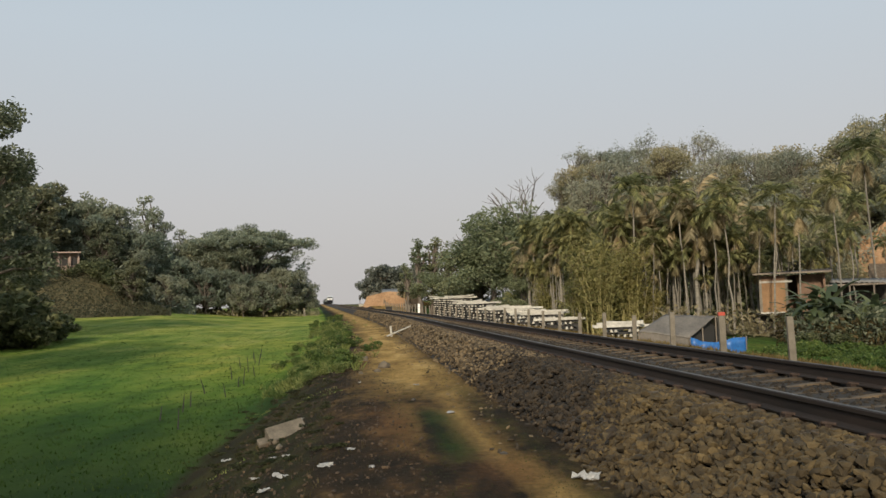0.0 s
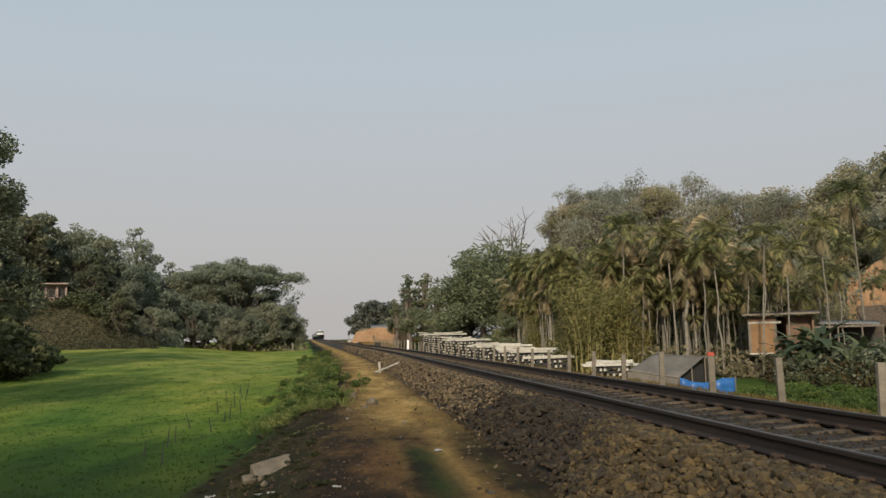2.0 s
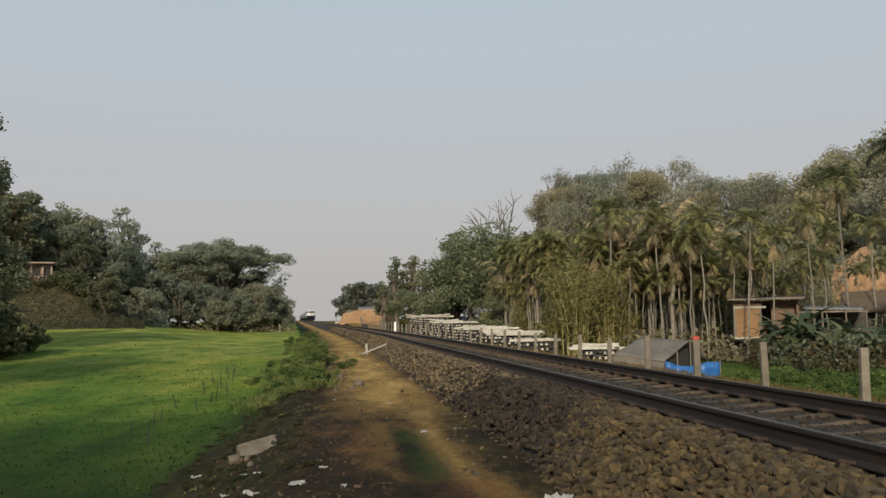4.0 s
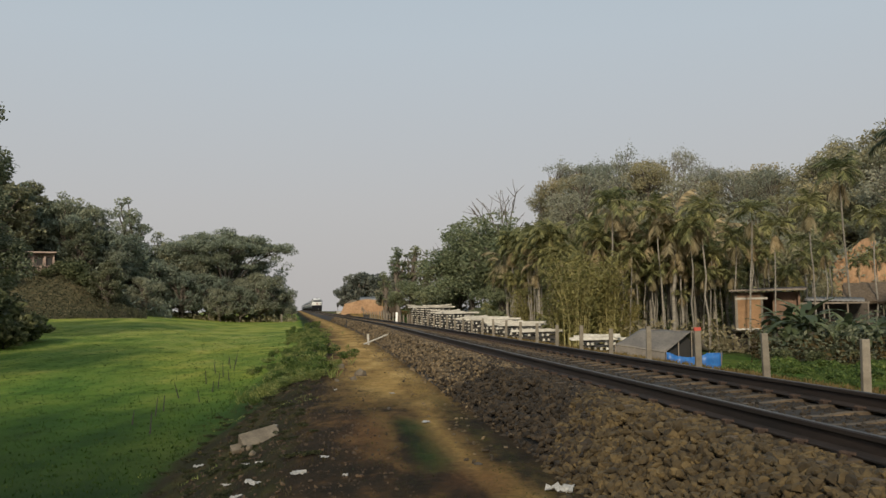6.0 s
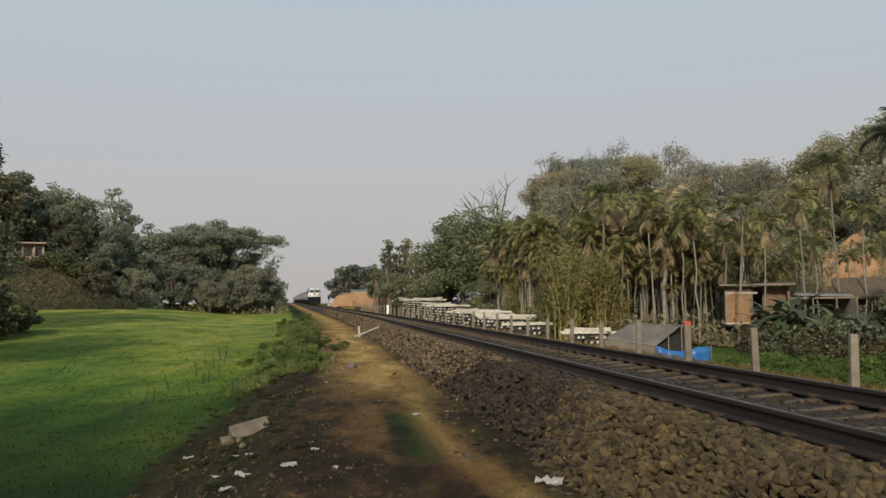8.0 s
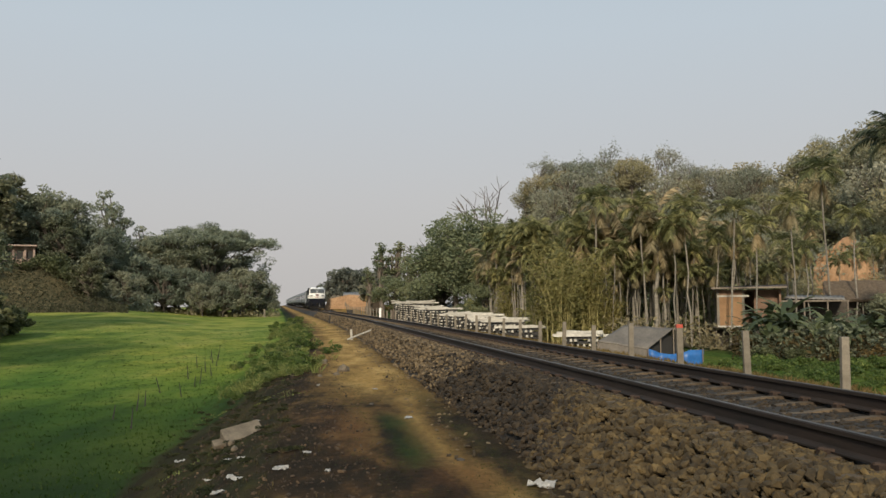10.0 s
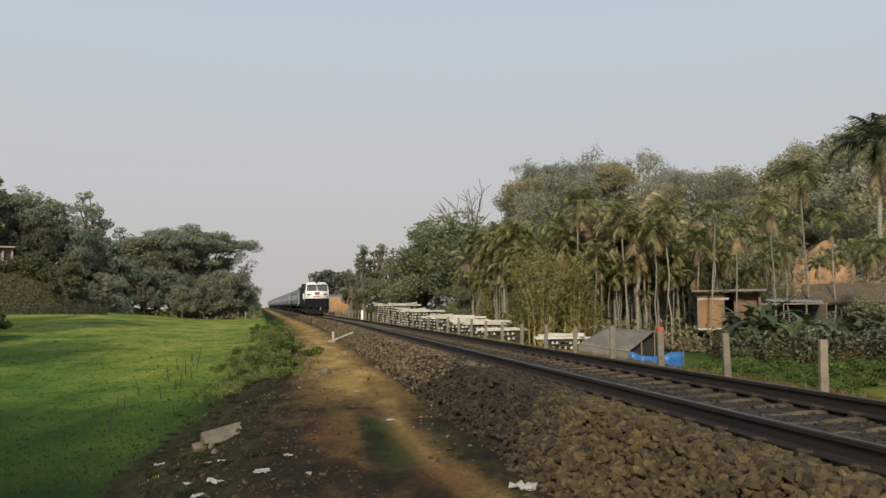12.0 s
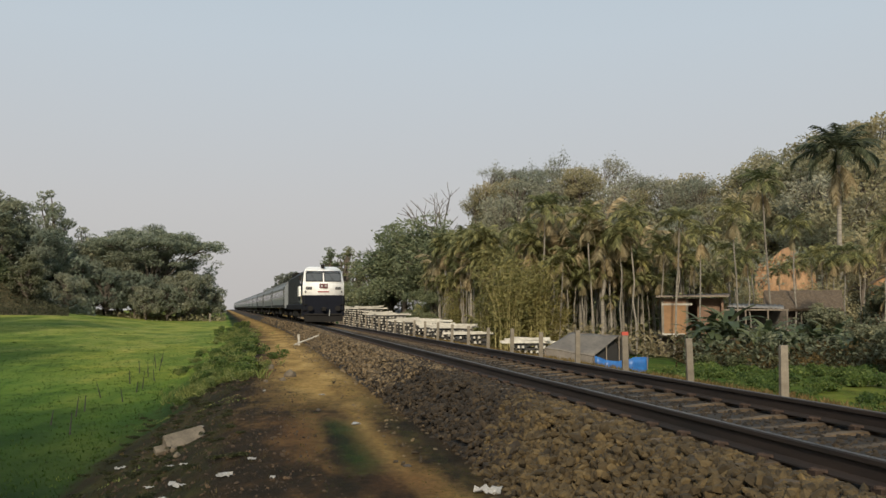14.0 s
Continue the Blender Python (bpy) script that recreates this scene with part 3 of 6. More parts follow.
def build_coach():
    t = thing("passenger_coach", Matrix(), "blue-grey passenger coach with a row of windows", "railway coach", "the train")
    L = 23.3
    bm = prism([(-1.5, 1.15), (-1.55, 1.4), (-1.55, 3.1), (-1.42, 3.42), (1.42, 3.42), (1.55, 3.1), (1.55, 1.4), (1.5, 1.15)], 0.3, L - 0.3)
    body = part("body", bm, M_COACH, t)
    bm = prism([(-1.43, 3.40), (-1.2, 3.72), (-0.7, 3.92), (0, 3.98), (0.7, 3.92), (1.2, 3.72), (1.43, 3.40)], 0.3, L - 0.3)
    part("roof", bm, M_ROOF, t)
    part("window_band", box(0, L / 2, 2.5, 3.108, L - 0.8, 0.98), M_BAND, t, "pale band round the windows")
    part("lower_band", box(0, L / 2, 1.32, 3.13, L - 0.7, 0.26), M_SIDE, t)
    for s in (-1, 1):
        for i in range(16):
            part("window", box(s * 1.56, 2.7 + i * 1.19, 2.5, 0.03, 0.75, 0.68), M_GLASS, body)
        for y in (1.0, L - 1.0):
            part("door", box(s * 1.555, y, 2.2, 0.04, 0.8, 1.95), M_SIDE, body)
        part("rail_light", box(s * 1.56, L / 2, 2.98, 0.02, L - 1.4, 0.07), M_ROOF, body)
    part("battery_box", box(0, L / 2, 0.8, 2.5, 5.0, 0.6, 0.05), M_UNDER, t)
    part("gangway", box(0, 0.1, 2.2, 1.2, 0.7, 2.2), M_UNDER, t)
    bogie(t, 3.9)
    bogie(t, L - 3.9)
    return t


LOCO = build_loco()
COACH = build_coach()
TRAIN = [(LOCO, 0.0, 20.6)] + [(COACH if i == 0 else copy_thing(COACH, Matrix()), 21.2 + i * 23.9, 23.3) for i in range(17)]
ALONG = np.concatenate([[0], np.cumsum(np.hypot(np.diff(LX), 0.5))])


def on_line(s):
    y = float(np.interp(s, ALONG, FINE_Y))
    return Vector((float(line_x(y)), y, float(rail_z(y))))


def train_front(t):
    k = 14.0 - t
    return float(np.interp(63.0 + 22.97 * k + 0.42 * k * k, FINE_Y, ALONG))


def vehicle_pose(s, length):
    a, b = on_line(s + 0.17 * length), on_line(s + 0.83 * length)
    d = (b - a).normalized()
    origin = a - d * 0.17 * length
    rot = Euler((math.asin(d.z), 0, math.atan2(-d.x, d.y))).to_matrix().to_4x4()
    return Matrix.Translation(origin) @ rot

# ---------------------------------------------------------------- plants
M_BARK = surface("bark", (0.075, 0.060, 0.045), (0.19, 0.16, 0.13), 3, 0.95, 0, 25, 0.6, (1, 1, 0.3))
M_PALMTRUNK = surface("palm_trunk", (0.125, 0.112, 0.09), (0.29, 0.262, 0.215), 2, 0.9, 0, 30, 0.3, (0.4, 0.4, 3), 0.2, 0.2)
M_LEAF_GROVE = leafy("grove_leaf", (0.15, 0.178, 0.105), (0.215, 0.242, 0.145), (0.29, 0.31, 0.19))
M_LEAF_DARK = leafy("dark_leaf", (0.06, 0.072, 0.038), (0.12, 0.136, 0.07), (0.2, 0.21, 0.112))
# rain-tree and meadow-tree leaves paled and greyed in place of haze
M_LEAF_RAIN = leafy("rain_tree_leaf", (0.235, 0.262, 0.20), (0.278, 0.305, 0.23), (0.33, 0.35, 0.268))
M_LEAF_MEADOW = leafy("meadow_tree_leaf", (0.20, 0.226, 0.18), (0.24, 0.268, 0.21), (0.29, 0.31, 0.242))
M_LEAF_BIG = leafy("big_tree_leaf", (0.097, 0.109, 0.072), (0.181, 0.195, 0.128), (0.286, 0.296, 0.202))
# dry and pale hill leaves: distance haze is mixed into both colours
M_LEAF_DRY = leafy("dry_season_leaf", (0.27, 0.252, 0.155), (0.31, 0.29, 0.18), (0.35, 0.322, 0.21))
M_LEAF_HAZED = leafy("hazed_leaf", (0.25, 0.262, 0.21), (0.288, 0.30, 0.24), (0.33, 0.338, 0.272))
M_PALM = leafy("palm_leaf", (0.10, 0.112, 0.055), (0.205, 0.208, 0.092), (0.35, 0.33, 0.155))
M_PALM_DARK = leafy("coconut_leaf", (0.045, 0.055, 0.034), (0.092, 0.105, 0.06), (0.18, 0.185, 0.11))
M_PALM_DEAD = leafy("dead_frond", (0.19, 0.155, 0.09), (0.3, 0.25, 0.155), (0.42, 0.36, 0.24), 0.9)
# farthest leaves, greyed most; the haze is painted into the leaf colour
M_LEAF_FAR = leafy("far_hazed_leaf", (0.13, 0.14, 0.125), (0.19, 0.20, 0.175), (0.26, 0.265, 0.225))
M_BAMBOO = leafy("bamboo_leaf", (0.13, 0.126, 0.045), (0.225, 0.205, 0.075), (0.34, 0.30, 0.125))
M_CULM = surface("bamboo_culm", (0.20, 0.18, 0.06), (0.36, 0.31, 0.13), 2, 0.6, 0, 20, 0.1)
M_BANANA = leafy("banana_leaf", (0.045, 0.06, 0.03), (0.095, 0.118, 0.06), (0.19, 0.2, 0.11), 0.45, 0.25)
M_WEED = leafy("weed_leaf", (0.08, 0.115, 0.034), (0.175, 0.222, 0.07), (0.31, 0.33, 0.13))
M_BANKSCRUB = leafy("bank_scrub_leaf", (0.05, 0.056, 0.036), (0.072, 0.078, 0.048), (0.10, 0.102, 0.064), 0.9)
M_TRODDEN = leafy("trodden_grass", (0.018, 0.026, 0.007), (0.035, 0.05, 0.011), (0.07, 0.08, 0.022))
M_WEED_DARK = leafy("dark_weed_leaf", (0.042, 0.076, 0.020), (0.09, 0.142, 0.036), (0.17, 0.215, 0.066))
M_WITHERED = leafy("withered_weed", (0.032, 0.026, 0.012), (0.06, 0.048, 0.022), (0.11, 0.085, 0.042), 0.9)
M_TUSSOCK = leafy("tussock_blade", (0.075, 0.125, 0.018), (0.12, 0.175, 0.028), (0.18, 0.22, 0.045))
M_MEADOW = leafy("meadow_blade", (0.012, 0.032, 0.005), (0.028, 0.060, 0.009), (0.055, 0.092, 0.015))
M_STRAW = leafy("dry_weed", (0.10, 0.075, 0.03), (0.18, 0.135, 0.06), (0.28, 0.21, 0.10), 0.9)


def tubes(runs, sides=6):
    """Tapered tubes along runs of (points, first radius, last radius): verts and quads."""
    V, Q, o = [], [], 0
    for pts, r0, r1 in runs:
        p = np.asarray(pts, float)
        n = len(p)
        d = np.gradient(p, axis=0)
        d /= np.linalg.norm(d, axis=1, keepdims=True) + 1e-9
        ref = np.where(np.abs(d[:, 2:3]) > 0.9, np.array([[1.0, 0, 0]]), np.array([[0, 0, 1.0]]))
        a = np.cross(d, ref)
        a /= np.linalg.norm(a, axis=1, keepdims=True) + 1e-9
        b = np.cross(d, a)
        ang = np.linspace(0, 2 * math.pi, sides, endpoint=False)
        r = np.linspace(r0, r1, n)[:, None, None]
        ring = p[:, None] + r * (np.cos(ang)[None, :, None] * a[:, None] + np.sin(ang)[None, :, None] * b[:, None])
        V.append(ring.reshape(-1, 3))
        i = np.arange(n * sides).reshape(n, sides) + o
        j = np.roll(i, -1, 1)
        Q.append(np.stack([i[:-1], j[:-1], j[1:], i[1:]], -1).reshape(-1, 4))
        o += n * sides
    return np.concatenate(V), np.concatenate(Q)


def bend(a, b, rng, k=5, wob=0.08, sag=0.0):
    a, b = np.asarray(a, float), np.asarray(b, float)
    t = np.linspace(0, 1, k)[:, None]
    p = a + (b - a) * t
    length = np.linalg.norm(b - a)
    p[1:-1] += rng.normal(0, wob * length / k, (k - 2, 3))
    p[:, 2] += sag * length * np.sin(t[:, 0] * math.pi)
    return p


def leaves(centres, rng, size, flat=0.5, long=1.7):
    """A pointed, slightly folded leaf at each centre: verts and quads. flat: how level they lie."""
    n = len(centres)
    d = rng.normal(size=(n, 3))
    d[:, 2] *= 1 - flat * 0.6
    d /= np.linalg.norm(d, axis=1, keepdims=True)
    s = rng.normal(size=(n, 3))
    s[:, 2] *= 1 - flat
    s -= d * (s * d).sum(1, keepdims=True)
    s /= np.linalg.norm(s, axis=1, keepdims=True) + 1e-9
    w = (size * rng.uniform(0.55, 1.35, n))[:, None]
    c = np.asarray(centres)
    up = np.cross(d, s) * w * 0.14
    v = np.stack([c - d * w * long / 2, c + s * w * 0.45 + up, c + d * w * long / 2, c - s * w * 0.45 + up], 1)
    return v.reshape(-1, 3), np.arange(4 * n).reshape(n, 4)


def blob_points(rng, blobs, n):
    """n points spread over the outer parts of uneven lumps (x, y, z, rx, rz)."""
    b = np.asarray(blobs, float)
    w = b[:, 3] ** 2
    pick = rng.choice(len(b), n, p=w / w.sum())
    d = rng.normal(size=(n, 3))
    d /= np.linalg.norm(d, axis=1, keepdims=True)
    r = rng.uniform(0.35, 1.0, n) ** 0.5 * (1 + 0.22 * np.sin(d[:, 0] * 7 + pick) * np.cos(d[:, 1] * 6 + pick * 2))
    return b[pick, :3] + d * (r * b[pick, 3])[:, None] * np.stack([np.ones(n), np.ones(n), b[pick, 4] / b[pick, 3]], 1)


def tree(name, seed, height, spread, leaf_mat, count, leaf, label, low=0.35, lumps=16, flat=0.5, squash=0.75, sides=7, group="trees"):
    rng = np.random.default_rng(seed)
    t = thing(name, Matrix(), label, "tree", group)
    fork = height * low
    top = np.array([rng.normal(0, 0.04) * height, rng.normal(0, 0.04) * height, height * 0.72])
    runs = [(bend((0, 0, -0.4), (top[0] * 0.4, top[1] * 0.4, fork), rng, 5, 0.1), height * 0.03, height * 0.021),
            (bend((top[0] * 0.4, top[1] * 0.4, fork), top, rng, 5, 0.12), height * 0.021, height * 0.007)]
    blobs = []
    for i in range(lumps):
        a = i * 2.4 + rng.normal(0, 0.4)
        f = rng.uniform(0.05, 1.0) ** 0.6
        z = height * (low + 0.1 + (0.86 - low) * rng.uniform(0.05, 1) * (1 - 0.35 * f))
        c = np.array([math.cos(a) * spread * 0.72 * f, math.sin(a) * spread * 0.72 * f, z])
        r = spread * rng.uniform(0.2, 0.42) * (18 / max(lumps, 18)) ** 0.5
        blobs.append((*c, r, r * squash))
        s = np.array([top[0] * 0.5, top[1] * 0.5, fork + (z - fork) * 0.35])
        runs.append((bend(s, c, rng, 5, 0.15, 0.06), height * 0.011, height * 0.003))
    blobs += [(top[0] + k * 0.1 * spread, top[1], top[2] + height * (0.05 - 0.04 * abs(k)), spread * 0.24, spread * 0.2) for k in (-1, 0, 1)]
    v, q = tubes(runs, sides)
    fast_ob("trunk", v, q, M_BARK, t, True)
    v, q = leaves(blob_points(rng, blobs, count), rng, leaf, flat)
    fast_ob("crown", v, q, leaf_mat, t)
    return t


def twig_tree(name, seed, height, label, material=None, leaf_mat=None):
    """A nearly leafless tree: limbs that fork again and again."""
    rng = np.random.default_rng(seed)
    t = thing(name, Matrix(), label, "tree", "trees")
    runs, tips = [], []

    def grow(p, d, length, r, depth):
        e = p + d * length
        runs.append((bend(p, e, rng, 4, 0.12), r, r * 0.62))
        if depth == 0:
            tips.append(e)
            return
        for _ in range(3 if depth > 2 else 2):
            n = d + rng.normal(0, 0.42, 3) + np.array([0, 0, 0.12])
            grow(e, n / np.linalg.norm(n), length * rng.uniform(0.6, 0.82), r * 0.6, depth - 1)

    grow(np.array([0, 0, -0.3]), np.array([0.05, 0, 1.0]), height * 0.34, height * 0.017, 4)
    v, q = tubes(runs, 5)
    fast_ob("trunk", v, q, material or M_BARK, t, True)
    if leaf_mat:
        c = np.repeat(np.array(tips), 10, 0) + rng.normal(0, 0.5, (len(tips) * 10, 3))
        v, q = leaves(c, rng, 0.24, 0.4)
        fast_ob("crown", v, q, leaf_mat, t)
    return t


def frond(rng, start, azimuth, rise, length, leaflet, pairs, droop):
    """One feather leaf: a curved rib with leaflets down both sides. Verts and triangles."""
    k = 8
    s = np.linspace(0, 1, k)
    el = rise - droop * s ** 1.3
    dx = np.cumsum(np.cos(el)) * length / k
    dz = np.cumsum(np.sin(el)) * length / k
    h = np.array([math.cos(azimuth), math.sin(azimuth), 0])
    side = np.array([-h[1], h[0], 0])
    rib = np.asarray(start) + dx[:, None] * h + dz[:, None] * np.array([0, 0, 1.0])
    V, T = [], []
    for i in range(k - 1):
        w = 0.045 * (1 - i / k) * length / 2.2
        o = len(V)
        V += [rib[i] - side * w, rib[i] + side * w, rib[i + 1]]
        T.append((o, o + 1, o + 2))
    for i in range(pairs):
        f = 0.12 + 0.88 * i / pairs
        p = np.array([np.interp(f, s, rib[:, j]) for j in range(3)])
        e = np.interp(f, s, el)
        fw = h * math.cos(e) + np.array([0, 0, math.sin(e)])
        ll = leaflet * (0.45 + 0.75 * math.sin(math.pi * min(1, 0.15 + f * 0.8))) * rng.uniform(0.8, 1.15)
        for sg in (-1, 1):
            tip = p + ll * (side * sg * 0.75 + fw * 0.55 + np.array([0, 0, -0.32 - 0.5 * rng.random()]))
            o = len(V)
            b = fw * (0.5 * length / pairs)
            V += [p - b, p + b, tip]
            T.append((o, o + 1, o + 2))
    return np.array(V), np.array(T)


def join(pieces):
    V, T, o = [], [], 0
    for v, t in pieces:
        V.append(v)
        T.append(t + o)
        o += len(v)
    return np.concatenate(V), np.concatenate(T)


def palm(name, seed, height, trunk_r, fronds, length, leaflet, pairs, leaf_mat, label, dead=3, lean=0.04, group="areca palms"):
    rng = np.random.default_rng(seed)
    t = thing(name, Matrix(), label, "palm tree", group)
    top = np.array([rng.normal(0, lean) * height, rng.normal(0, lean) * height, height])
    v, q = tubes([(bend((0, 0, -0.3), top, rng, 8, 0.05), trunk_r * 1.25, trunk_r * 0.85)], 8)
    fast_ob("trunk", v, q, M_PALMTRUNK, t, True)
    v, q = tubes([(bend(top - (0, 0, 0.05), top + (0, 0, length * 0.3), rng, 3, 0), trunk_r * 1.25, trunk_r * 0.5)], 7)
    fast_ob("crownshaft", v, q, leaf_mat, t, True)
    start = top + np.array([0, 0, length * 0.25])
    fr = []
    for i in range(fronds):
        f = i / max(1, fronds - 1)
        fr.append(frond(rng, start, i * 2.4 + rng.normal(0, 0.2), 1.35 - 1.25 * f + rng.normal(0, 0.12), length * rng.uniform(0.85, 1.1), leaflet, pairs, 1.15 + 0.5 * f))
    fast_ob("crown", *join(fr), leaf_mat, t)
    if dead:
        fr = [frond(rng, top + np.array([0, 0, 0.02 * length]), rng.uniform(0, 6.3), -0.9 + rng.normal(0, 0.2), length * rng.uniform(0.7, 1.0), leaflet * 0.55, max(8, pairs // 2), 0.75) for _ in range(dead)]
        fast_ob("dead_fronds", *join(fr), M_PALM_DEAD, t, False, "dry brown fronds hanging down")
    return t


def bamboo(seed, height, culms, label):
    rng = np.random.default_rng(seed)
    t = thing("bamboo_clump", Matrix(), label, "bamboo", "bamboo")
    runs, pts = [], []
    for _ in range(culms):
        a, r = rng.uniform(0, 6.28), rng.uniform(0, 0.9)
        b = np.array([math.cos(a) * r, math.sin(a) * r, -0.2])
        h = height * rng.uniform(0.55, 1.05)
        out = rng.uniform(0.05, 0.26) * h
        k = np.linspace(0, 1, 9)[:, None]
        p = b + np.concatenate([np.cos(a) * out * k ** 2.2, np.sin(a) * out * k ** 2.2, h * (k - 0.16 * k ** 4)], 1)
        runs.append((p, 0.05, 0.012))
        m = int(72 * h / height)
        f = rng.uniform(0.12, 1, m) ** 0.8
        q = np.stack([np.interp(f, k[:, 0], p[:, j]) for j in range(3)], 1)
        pts.append(q + rng.normal(0, 0.36, (m, 3)))
    for run in runs:
        fast_ob("cane", *tubes([run], 5), M_CULM, t, True)
    v, q = leaves(np.concatenate(pts), rng, 0.115, 0.2, 3.0)
    fast_ob("foliage", v, q, M_BAMBOO, t)
    return t


def banana(seed, height):
    rng = np.random.default_rng(seed)
    t = thing("banana_plant", Matrix(), "banana plant with broad, torn, drooping green leaves", "banana plant", "banana plants")
    v, q = tubes([(bend((0, 0, -0.2), (0.1, 0, height * 0.45), rng, 4, 0.05), 0.13, 0.08)], 8)
    fast_ob("stem", v, q, M_BANANA, t, True)
    for i in range(11):
        a = i * 2.4 + rng.normal(0, 0.3)
        rise, droop, length = 1.45 - 0.085 * i, 1.0 + 0.12 * i, height * rng.uniform(0.5, 0.7)
        s = np.linspace(0, 1, 9)
        el = rise - droop * s
        rib = np.array([0.1, 0, height * 0.44]) + np.cumsum(np.cos(el))[:, None] * length / 9 * np.array([math.cos(a), math.sin(a), 0]) \
            + np.cumsum(np.sin(el))[:, None] * length / 9 * np.array([0, 0, 1.0])
        side = np.array([-math.sin(a), math.cos(a), 0])
        w = length * 0.095 * np.sin(np.pi * np.clip(0.08 + s * 0.9, 0, 1)) ** 0.6
        V = np.concatenate([rib - side * w[:, None] - [0, 0, 0.05], rib, rib + side * w[:, None] - [0, 0, 0.05]])
        Q = []
        for j in range(8):
            if rng.random() > 0.12:
                Q.append((j, 9 + j, 10 + j, j + 1))
            if rng.random() > 0.12:
                Q.append((9 + j, 18 + j, 19 + j, 10 + j))
        fast_ob("leaf", V, np.array(Q), M_BANANA, t, True)
    return t


def bush(seed, height, spread, leaf_mat, count, leaf, label, group="bushes", name="bush"):
    rng = np.random.default_rng(seed)
    t = thing(name, Matrix(), label, "bush", group)
    blobs, runs = [], []
    for i in range(9):
        a, f = rng.uniform(0, 6.28), rng.uniform(0, 0.75)
        r = spread * rng.uniform(0.22, 0.42)
        c = (math.cos(a) * f * spread, math.sin(a) * f * spread, height * rng.uniform(0.22, 0.72))
        blobs.append((*c, r, min(r * 0.8, height * 0.4)))
        runs.append((bend((c[0] * 0.2, c[1] * 0.2, -0.1), c, rng, 4, 0.1), 0.012 * height + 0.006, 0.004))
    v, q = tubes(runs, 5)
    tagged(fast_ob("stem", v, q, M_BARK, t, True), kind="stuff")
    v, q = leaves(blob_points(rng, blobs, count), rng, leaf, 0.3)
    v[:, 2] = np.maximum(v[:, 2], 0.01)
    fast_ob("foliage", v, q, leaf_mat, t)
    return t


def put(proto, places, used):
    """Copies a plant to places of (x, y, scale, turn); the plant itself takes the first one."""
    for x, y, s, turn in places:
        m = pose(x, y, g(x, y), 0, 0, turn) @ Matrix.Diagonal((s, s, s * (0.92 + 0.16 * ((turn * 7) % 1)), 1))
        if proto in used:
            copy_thing(proto, m)
        else:
            proto.matrix_world = m
            used.add(proto)


USED = set()
rv = random.Random(11)

# --- the hill on the right
hill = [
    tree("hill_tree", 21, 10, 4.8, M_LEAF_HAZED, 2500, 0.21, "haze-pale grey-green tree on the wooded hill", 0.22, 30, sides=4, group="hill trees"),
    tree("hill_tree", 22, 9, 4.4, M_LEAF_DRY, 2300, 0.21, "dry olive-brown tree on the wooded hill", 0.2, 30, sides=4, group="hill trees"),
    tree("hill_tree", 23, 11, 4.4, M_LEAF_HAZED, 2200, 0.2, "haze-pale tree with an open crown on the wooded hill", 0.3, 26, sides=4, group="hill trees"),
    twig_tree("thin_tree", 24, 10, "thin pale tree with few leaves on the hill", None, M_LEAF_HAZED)]
for i in range(135):
    a = rv.uniform(6.9, 38)
    d = rv.uniform(100, 172) if a < 24 else rv.uniform(92, 150)
    if a < 9:
        d = rv.uniform(140, 172)
    kind = rv.choices(hill, (5, 4, 3, 4.0))[0] if a < 23 else rv.choices(hill, (3, 6, 2, 1.5))[0]
    put(kind, [(*spot(a, d), rv.uniform(0.6, 1.05) * (0.6 + 0.4 * min(1.0, max(0.0, (a - 6.9) / 2.5))) * (1.25 if a > 25 else 1), rv.uniform(0, 360))], USED)

for a, d, s in ((9.2, 158, 0.8), (12.4, 160, 0.9), (13.0, 162, 0.8), (16.6, 160, 0.95), (17.4, 161, 0.95), (18.3, 158, 0.8), (10.3, 160, 0.85), (11.2, 162, 0.8), (14.4, 163, 0.9), (15.3, 161, 0.85), (17.9, 164, 1.0), (19.2, 162, 0.9), (19.8, 164, 0.8), (21.4, 163, 0.85), (22.6, 160, 0.8), (26.1, 150, 0.8), (20.4, 160, 0.8), (23.8, 155, 0.85), (25.2, 150, 0.85), (27.2, 148, 0.8)):
    put(hill[3], [(*spot(a, d), s, a * 50)], USED)
# --- undergrowth over the slopes and under the palms
def clear(a, d, s):
    """Like spot(), moved back until it stands well behind the fence and the stacked sleepers; the scale s grows with the distance."""
    far = d
    while spot(a, far)[0] - float(line_x(spot(a, far)[1])) < 13:
        far += 1
    return (*spot(a, far), s * far / d)


def undergrowth(name, seed, count, a0, a1, d0, d1, mat, size, label, thick):
    rng = np.random.default_rng(seed)
    a, d = np.radians(rng.uniform(a0, a1, count)), np.sqrt(rng.uniform(d0 ** 2, d1 ** 2, count))
    x, y = d * np.sin(a), d * np.cos(a)
    open_strip = (x > line_x(y)) & (x < line_x(y) + 13.5)
    x, y = x[~open_strip], y[~open_strip]
    lump = 0.5 + 0.5 * wave(x, y, 6, seed)
    z = ground(x, y) + rng.random(len(x)) ** 1.5 * thick * (0.35 + lump)
    v, q = leaves(np.stack([x, y, z], 1), rng, size, 0.3)
    ob = fast_ob(name, v, q, mat)
    tagged(ob, label, "undergrowth", kind="stuff")


undergrowth("hill_undergrowth", 31, 26000, 6.5, 42, 92, 172, M_LEAF_DRY, 0.34, "dry olive scrub covering the hillside", 3.4)
undergrowth("hill_scrub", 32, 20000, 7, 42, 88, 165, M_LEAF_HAZED, 0.34, "haze-pale green scrub covering the hillside", 3.8)
undergrowth("grove_floor_plants", 33, 19000, 3, 23, 62, 92, M_LEAF_GROVE, 0.27, "green plants growing tall on the palm grove floor", 4.2)
